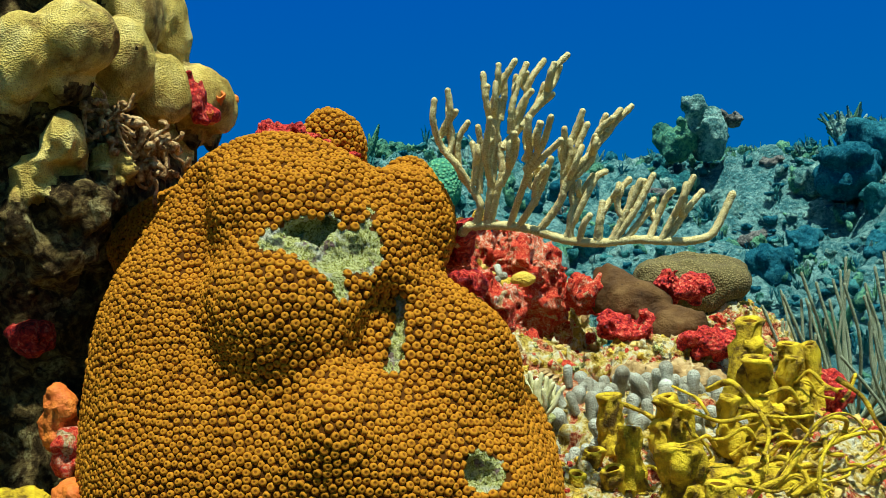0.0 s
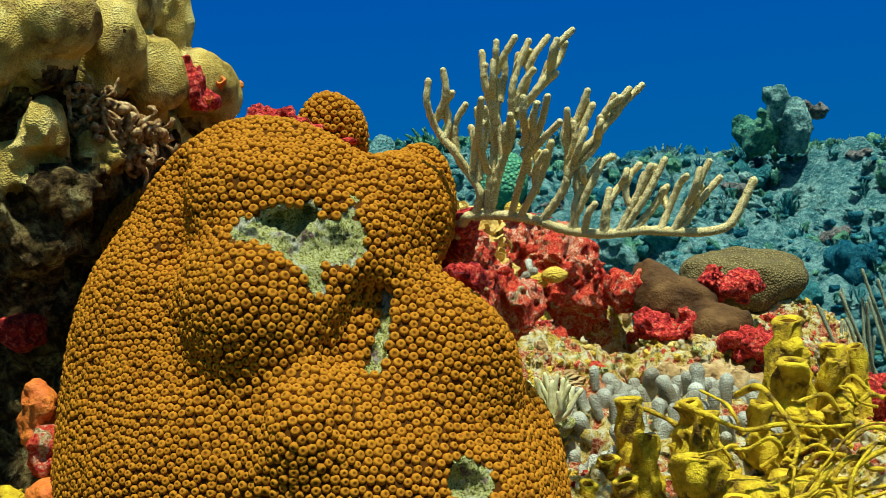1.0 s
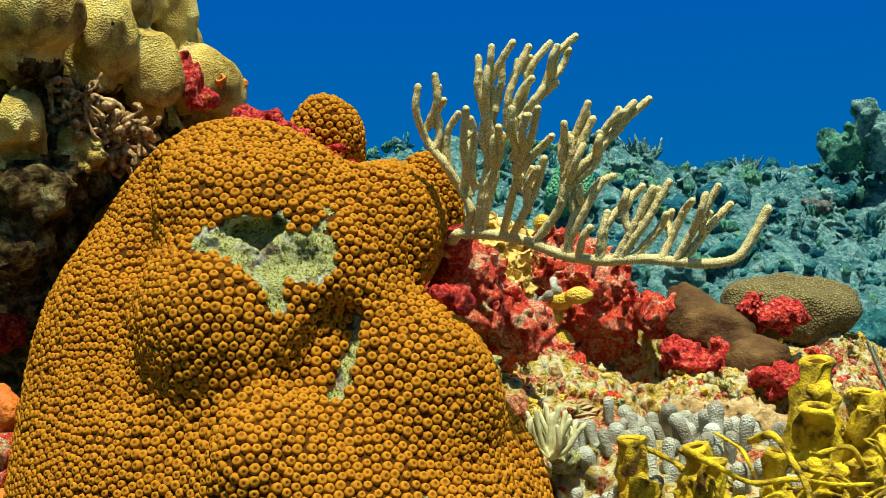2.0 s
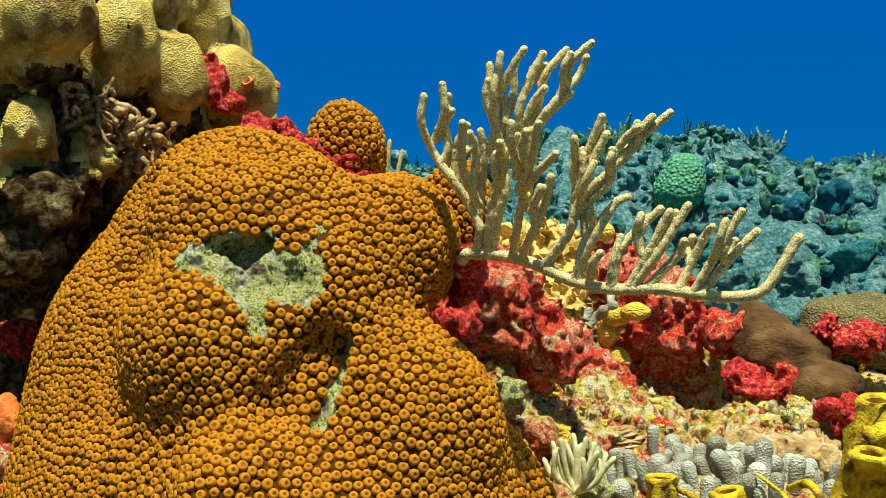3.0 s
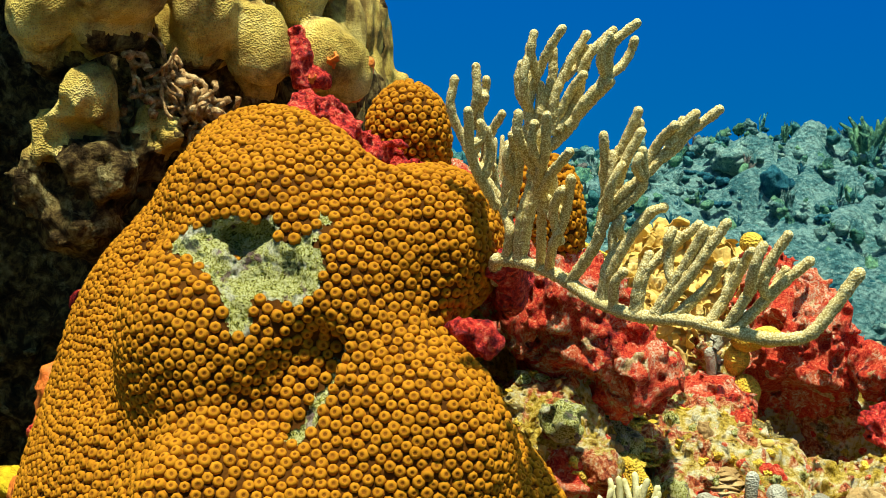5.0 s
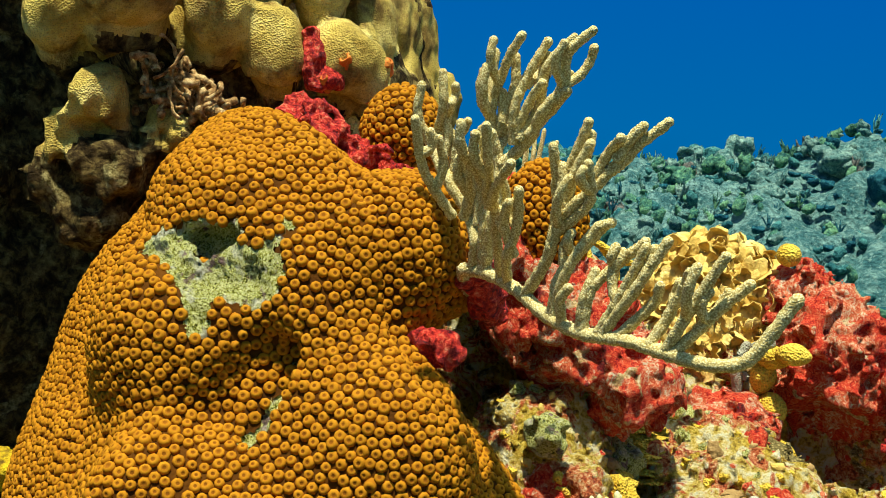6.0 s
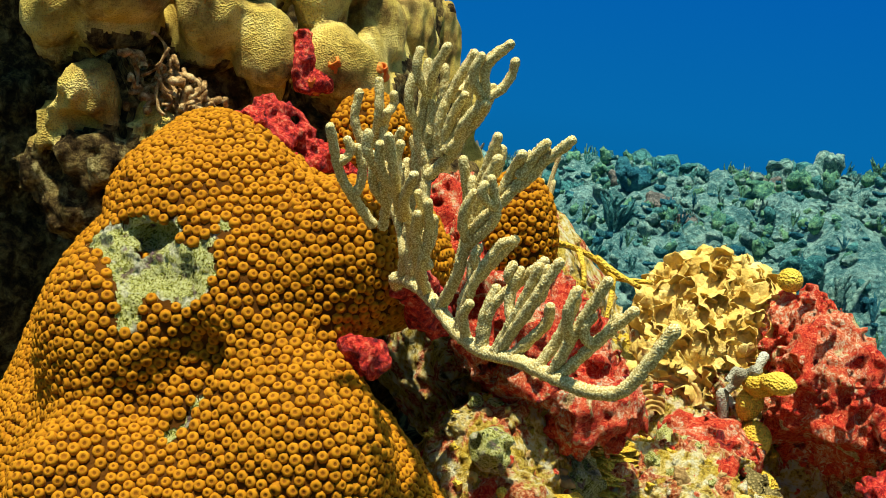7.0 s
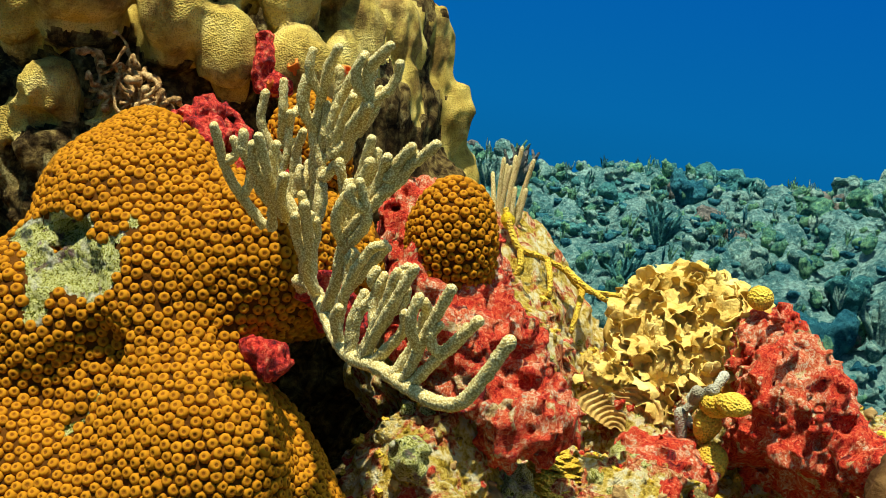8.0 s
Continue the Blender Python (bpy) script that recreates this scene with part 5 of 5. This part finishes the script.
# ---- smaller sea rods and soft corals ----
def small_rod(label, x, y, z, tall, count, fan, r, mat, seed, name="sea_rod"):
    rng = np.random.default_rng(seed)
    root = thing(name, label, "sea rod", at=(x, y, z))
    for i in range(count):
        u = (i + 0.5) / count * 2 - 1
        reach, h = fan * u + rng.normal(0, fan * 0.1), tall * (1 - 0.35 * abs(u)) * rng.uniform(0.75, 1.1)
        dep = rng.normal(0, fan * 0.3)
        pts = [(x, y, z), (x + reach * 0.5, y + dep * 0.4, z + h * 0.20), (x + reach * 0.85, y + dep * 0.8, z + h * rng.uniform(0.4, 0.65)), (x + reach + rng.normal(0, fan * 0.12), y + dep, z + h)]
        path = smooth_path(pts, 0.006)
        rad = list(np.linspace(r * 1.1, r * 0.9, len(path))) + [r * 0.6, r * 0.1]
        d = (path[-1] - path[-2]) / (np.linalg.norm(path[-1] - path[-2]) + 1e-9)
        v, f = tube(list(path) + [path[-1] + d * r * 0.6, path[-1] + d * r], rad, 8, 0.12, rng)
        part("branch", mesh_of("branch", [tuple(q) for q in v], f, [mat]), root)
    return root


small_rod("small pale sea rod with upright fingers behind the knob coral", -0.214, 1.575, 0.560, 0.110, 9, 0.030, 0.0030, M_ROD, 41)
small_rod("bushy grey-green sea rod on the reef edge", 0.640, 1.75, 0.180, 0.260, 40, 0.170, 0.0027, M_GREYROD, 42)
small_rod("second grey-green sea rod on the reef edge", 0.740, 1.66, 0.140, 0.330, 32, 0.130, 0.0027, M_GREYROD, 43)
small_rod("pale sea anemone with thick tapering arms among rubble", 0.098, 1.300, max(0.292, reef_top(0.098, 1.300) - 0.006), 0.052, 24, 0.034, 0.0030, M_ANEMONE, 44, "sea_anemone")


# ---- rope sponge behind the ledge ----
rope = thing("rope_sponge", "branching yellow-brown rope sponge draped over rock", "sponge", at=(-0.13, 1.58, 0.5))
rng = np.random.default_rng(18)
for run in ([(-0.19, 1.55, 0.600), (-0.172, 1.55, 0.575), (-0.160, 1.555, 0.559), (-0.150, 1.58, 0.554), (-0.130, 1.60, 0.544), (-0.117, 1.62, 0.527), (-0.076, 1.64, 0.528)],
            [(-0.160, 1.555, 0.559), (-0.150, 1.55, 0.540), (-0.160, 1.545, 0.515)], [(-0.145, 1.585, 0.553), (-0.125, 1.575, 0.532), (-0.118, 1.57, 0.515)],
            [(-0.130, 1.60, 0.546), (-0.100, 1.60, 0.534), (-0.070, 1.61, 0.522)], [(-0.117, 1.62, 0.527), (-0.10, 1.60, 0.505), (-0.095, 1.59, 0.48)]):
    path = smooth_path(run, 0.004)
    v, f = tube(path, np.linspace(0.0042, 0.0028, len(path)), 8, 0.12, rng)
    part("strand", mesh_of("strand", [tuple(q) for q in v], f, [M_MUSTARD]), rope)


# ---- twisted worm rubble and sponges round the pillar ----
def worm_rubble(label, x, y, z, wide, count, seed, mat):
    rng = np.random.default_rng(seed)
    root = thing("worm_shell_rubble", label, "rubble", at=(x, y, z))
    for _ in range(count):
        p = np.array((x, y, z)) + rng.normal(0, 1, 3) * wide
        d, run = rng.normal(0, 1, 3), []
        for _k in range(6):
            run.append(tuple(p))
            d = d / np.linalg.norm(d)
            p = p + d * 0.008
            d = d + rng.normal(0, 0.7, 3)
        path = smooth_path(run, 0.003)
        r = rng.uniform(0.0014, 0.0038)
        v, f = tube(path, r * (1 + 0.2 * np.sin(np.linspace(0, 9, len(path)))), 8, 0.30, rng)
        part("shell", mesh_of("shell", [tuple(q) for q in v], f, [mat]), root)


worm_rubble("heap of curled tan worm shells in the pillar hollow", -0.340, 1.178, 0.634, (0.021, 0.012, 0.013), 70, 51, M_WORM)
mass("sponge_lump", ((-0.186, 1.552, 0.588, 0.008, 0.008, 0.009),), M_YELLOW, "small bright yellow sponge at the foot of a sea rod", "sponge", rough=(0.003, 90), fine=(0.001, 170), h=0.003, seed=68)
worm_rubble("curled tan worm shells hanging from the pillar", -0.354, 1.150, 0.660, (0.010, 0.010, 0.014), 30, 52, M_WORM)
mass("sponge_crust", ((-0.296, 1.275, 0.722, 0.003, 0.006, 0.014), (-0.286, 1.270, 0.698, 0.004, 0.006, 0.012), (-0.272, 1.290, 0.686, 0.007, 0.008, 0.005)), M_RED_DEEP, "red sponge crust between the pillar lobes", "sponge",
     rough=(0.003, 90), fine=(0.003, 160), h=0.003, seed=61)
for x, y, z, r, tall, turn in ((-0.262, 1.288, 0.711, 0.0062, 0.020, (0.9, 0.5, 0)), (-0.272, 1.272, 0.688, 0.0045, 0.016, (0.8, 0.2, 0)), (-0.266, 1.358, 0.718, 0.0060, 0.020, (0.7, 0.7, 0)), (-0.262, 1.335, 0.700, 0.0055, 0.020, (0.9, 0.6, 0))):
    me = tube_sponge_mesh(int(z * 1000), r, tall, (0.0, 0.0))
    me.materials.clear()
    me.materials.append(M_ORANGE)
    me.materials.append(M_THROAT)
    ob = solid("tube_sponge", me, "small rust-orange tube sponge on the coral pillar", "sponge", "tube sponges on the pillar")
    ob.matrix_basis = Matrix.LocRotScale((x, y, z), Euler(turn), None)
mass("sponge_crust", ((-0.268, 1.345, 0.706, 0.008, 0.012, 0.012), (-0.272, 1.340, 0.688, 0.008, 0.010, 0.014)), M_ORANGE, "orange sponge on the pillar edge", "sponge", rough=(0.007, 70), fine=(0.003, 160), h=0.003, seed=62)
for i, (x, y, z, a, b, c, m, lab) in enumerate((
        (-0.412, 1.095, 0.362, 0.012, 0.012, 0.022, M_ORANGE, "orange sponge in the dark hollow beside the star coral"),
        (-0.400, 1.085, 0.322, 0.013, 0.012, 0.015, M_RED, "red-orange sponge in the dark hollow beside the star coral"),
        (-0.452, 1.070, 0.272, 0.030, 0.020, 0.014, M_YELLOW, "lumpy yellow sponge low beside the star coral"),
        (-0.390, 1.060, 0.275, 0.014, 0.014, 0.014, M_ORANGE, "orange sponge low beside the star coral"),
        (-0.470, 1.190, 0.440, 0.020, 0.015, 0.012, M_RED_DEEP, "dark red sponge on the hollow's wall"))):
    mass("sponge_lump", ((x, y, z, a, b, c), (x - a * 0.4, y + b, z - c, a, b * 1.5, c)), m, lab, "sponge", rough=(0.006, 70), fine=(0.002, 170), h=0.004, seed=63 + i)


# ---- loose rubble on the reef rock ----
def rubble_mesh(seed, mat, h=0.13):
    rng = np.random.default_rng(seed)
    rows = [(0, 0, 0, 0.6, 0.5, 0.45)] + [(*rng.uniform(-0.5, 0.5, 3), *rng.uniform(0.2, 0.4, 3)) for _ in range(5)]
    v, f = net(lambda p: blobs(p, rows, 0.05) + 0.22 * fractal(p, 3.2, 3, seed), (-1.2, -1.2, -1.2), (1.2, 1.2, 1.2), h)
    return mesh_of("reef_rubble", v, f, [mat])


def scatter_rubble():
    rng = np.random.default_rng(91)
    mats = (M_ROCK, M_TURF, M_RED, M_MUSTARD, M_TAN, M_LETTUCE, M_RED, M_ROCK, M_MUSTARD, M_ROCK)
    names = ("crusted yellow-brown rubble piece", "pale turf-covered rubble piece", "red crusted rubble piece", "mustard coral rubble piece", "tan coral rubble piece", "pale yellow coral rubble piece",
             "red crusted rubble piece", "crusted yellow-brown rubble piece", "mustard coral rubble piece", "crusted yellow-brown rubble piece")
    kinds = [rubble_mesh(200 + i, m) for i, m in enumerate(mats)]
    odds = np.array((3, 2, 2, 2, 1.5, 0.6, 2, 3, 2, 3)) / 21.1
    pts = spread(REEF_V, REEF_F, lambda p: np.full(len(p), 0.0135), lambda p: (p[:, 0] > -0.12) & (p[:, 0] < 0.56) & (p[:, 1] > 1.12) & (p[:, 1] < 1.90) & (p[:, 2] > 0.18) & (((p[:, 0] - 0.25) / 0.13) ** 2 + ((p[:, 1] - 1.375) / 0.12) ** 2 > 1), rng, reef_field, 1)
    nr = slope(reef_field, pts)
    seen = (nr[:, 2] > -0.1) & (nr[:, 1] < 0.45)
    pts, nr = pts[seen], nr[seen]
    order = rng.permutation(len(pts))
    fields = [([], []) for _ in kinds]
    flat = []
    for me in (rubble_mesh(200 + i, m, 0.27) for i, m in enumerate(mats)):
        co = np.empty(len(me.vertices) * 3)
        me.vertices.foreach_get("co", co)
        flat.append((co.reshape(-1, 3), np.array([tuple(p.vertices) for p in me.polygons])))
    for rank, j in enumerate(order):
        i = int(rng.choice(len(kinds), p=odds / odds.sum()))
        q = Euler(tuple(rng.uniform(0, 6.28, 3)))
        if rank < 280:
            s = rng.uniform(0.009, 0.024)
            ob = solid("reef_rubble", kinds[i], names[i] + " lying on reef rock", "rubble", "loose rubble on the reef")
            ob.matrix_basis = Matrix.LocRotScale(tuple(pts[j] - nr[j] * s * 0.15), q, (s, s * 0.8, s * 0.7))
        else:
            s = rng.uniform(0.005, 0.011)
            cv, cf = flat[i]
            fields[i][1].append(cf + len(cv) * len(fields[i][0]))
            fields[i][0].append((cv * s) @ np.array(q.to_matrix()).T + pts[j] - nr[j] * s * 0.25)
    for (av, af), m, lab in zip(fields, mats, names):
        if av:
            solid("reef_crust", mesh_of("reef_crust", np.concatenate(av), np.concatenate(af), [m]), "small bits: " + lab.replace(" piece", ""), "reef crust", kind="stuff")


scatter_rubble()

# ---- far reef ----
def lump_mesh(name, seed, mat, tall, h=0.062):
    rng = np.random.default_rng(seed)
    rows = [(0, 0, 0.05, 0.5, 0.5, 0.5 * tall)]
    for _ in range(9):
        a, e = rng.uniform(0, 6.28), rng.uniform(0.1, 1.0)
        rr = rng.uniform(0.14, 0.30)
        rows.append((0.45 * math.cos(a), 0.45 * math.sin(a), e * 0.6 * tall, rr, rr, rr * rng.uniform(0.7, 1.2)))

    def field(p):
        return blobs(p, rows, 0.03) + 0.10 * fractal(p, 4.5, 4, seed)

    v, f = net(field, (-0.95, -0.95, -0.5), (0.95, 0.95, 1.2 * tall + 0.3), h)
    return mesh_of(name, v, f, [mat])


def plume_mesh(seed, mat, count, sides):
    """A tuft of thin tapering arms, one unit tall."""
    rng = np.random.default_rng(seed)
    runs = []
    for _ in range(count):
        a, tilt = rng.uniform(0, 6.28), rng.uniform(0.1, 0.9)
        tall = rng.uniform(0.6, 1.1)
        out = np.array((math.cos(a), math.sin(a), 0)) * tilt
        path = [np.array((0, 0, -0.1)), out * 0.35 + (0, 0, 0.35 * tall), out * 0.62 + rng.normal(0, 0.05, 3) + (0, 0, 0.75 * tall), out * 0.75 + rng.normal(0, 0.08, 3) + (0, 0, tall)]
        runs.append(tube(path, (0.10, 0.085, 0.07, 0.03), sides))
    v, f = join(runs)
    each = len(runs[0][0])
    quads = np.array([q for q in f if max(q) - min(q) < 3 * sides and len(q) == 4 and not (sides == 4 and min(q) % each >= 3 * sides)], dtype=np.int64)
    quads = np.where(quads % each < sides, quads % each, quads)
    return mesh_of("sea_plume", *used(np.array(v), quads), [mat])


def far_heights(x, y):
    """Height of the far floor at many spots."""
    p = np.stack([x, y, np.zeros(len(x))], -1)
    return floor_height(x, y) + 0.10 * np.clip((np.hypot(x - 0.2, y - 0.3) - 1.8) / 1.5, 0, 1) * fractal(p, 1.7, 3, 9)


FAR_LABELS = ("distant coral head on the reef slope, tinted teal as haze", "distant green coral head on the reef slope", "distant coral head on the reef slope, tinted dark blue as haze", "distant pale green coral head on the reef slope",
              "distant rust-brown coral head on the reef slope")


def far_reef():
    rng = np.random.default_rng(31)
    kinds = [lump_mesh("coral_head", 40 + i, (M_FAR_HAZE + [M_RUST])[i % 5] if i < 8 else M_FAR_HAZE[3], (0.7, 1.0, 0.8, 1.4, 0.6, 1.1)[i % 6], 0.075) for i in range(9)]
    plumes = [plume_mesh(70 + i, (M_FAR_HAZE[1], M_FAR_HAZE[3], M_FAR_HAZE[0], M_RUST)[i], 26, 5) for i in range(4)]

    def put(k, x, y, z, s, tall):
        ob = solid("coral_head", kinds[k], FAR_LABELS[k % 5], "coral head", "distant reef heads")
        ob.matrix_basis = Matrix.LocRotScale((x, y, z), Euler((rng.uniform(-0.2, 0.2), rng.uniform(-0.2, 0.2), rng.uniform(0, 6.28))), (s, s, s * tall))

    a, r = np.radians(rng.uniform(-64, 36, 270)), rng.uniform(2.3, 4.6, 270)
    xs, ys = 0.2 + r * np.sin(a), 0.3 + r * np.cos(a)
    for x, y, z, d in zip(xs, ys, far_heights(xs, ys), r):
        put(int(rng.integers(0, 9)), x, y, z, rng.uniform(0.03, 0.11) * (0.6 + 0.12 * d), rng.uniform(0.7, 1.3))
    for k, x, y, z, s, tall in ((3, 0.93, 3.9, 0.86, 0.13, 1.2), (1, 0.81, 3.9, 0.84, 0.12, 1.1), (4, 1.02, 3.95, 0.92, 0.07, 1.0), (3, -1.12, 3.98, 0.72, 0.13, 1.3), (0, -1.94, 4.25, 0.78, 0.15, 0.9),
                                (1, -2.15, 4.05, 0.72, 0.14, 0.9), (4, -3.2, 4.0, 0.74, 0.2, 0.9), (7, 1.25, 3.5, 0.66, 0.17, 0.8), (2, 1.42, 3.6, 0.75, 0.2, 0.9)):
        put(k, x, y, z, s, tall)
    for k in range(46):
        a, d = math.radians(rng.uniform(-62, 34)), rng.uniform(2.2, 4.4)
        x, y = 0.2 + d * math.sin(a), 0.3 + d * math.cos(a)
        ob = solid("sea_plume", plumes[k % 4], "distant bushy sea plume on the reef slope", "sea plume", "distant sea plumes")
        s = rng.uniform(0.05, 0.12) * (0.6 + 0.12 * d)
        ob.matrix_basis = Matrix.LocRotScale((x, y, float(far_heights(np.array([x]), np.array([y]))[0])), Euler((0, 0, rng.uniform(0, 6.28))), (s, s, s))
    low = [lump_mesh("reef_lump", 80 + i, M_FAR_HAZE[i % 4], (0.7, 1.1, 0.5, 0.9)[i % 4], 0.27) for i in range(8)]
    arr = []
    low = [plume_mesh(90 + i, M_FAR_HAZE[i % 4], 8, 4) for i in range(4)] + low[4:]
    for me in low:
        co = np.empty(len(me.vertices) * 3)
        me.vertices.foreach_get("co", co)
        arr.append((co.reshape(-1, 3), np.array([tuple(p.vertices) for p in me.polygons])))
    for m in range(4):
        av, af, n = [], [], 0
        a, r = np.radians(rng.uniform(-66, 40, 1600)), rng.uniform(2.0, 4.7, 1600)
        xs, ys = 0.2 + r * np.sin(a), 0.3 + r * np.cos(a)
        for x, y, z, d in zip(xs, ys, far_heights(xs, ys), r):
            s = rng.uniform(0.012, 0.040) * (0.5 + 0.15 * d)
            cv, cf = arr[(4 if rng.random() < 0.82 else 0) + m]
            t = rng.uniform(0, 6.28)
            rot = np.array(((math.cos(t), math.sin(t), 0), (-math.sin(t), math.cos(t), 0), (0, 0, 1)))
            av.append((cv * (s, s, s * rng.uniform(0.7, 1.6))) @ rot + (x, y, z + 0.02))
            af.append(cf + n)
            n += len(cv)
        solid("reef_growth", mesh_of("reef_growth", np.concatenate(av), np.concatenate(af), [M_FAR_HAZE[m]]), "small far coral growth covering the distant slope", "coral growth", kind="stuff")


far_reef()
mass("brain_coral", ((-0.015, 3.42, 0.745, 0.066, 0.066, 0.062), (-0.03, 3.42, 0.70, 0.075, 0.07, 0.06)), M_BRAIN, "green domed brain coral on the distant slope", "coral", rough=(0.008, 12), fine=(0.002, 40), h=0.012, seed=95)
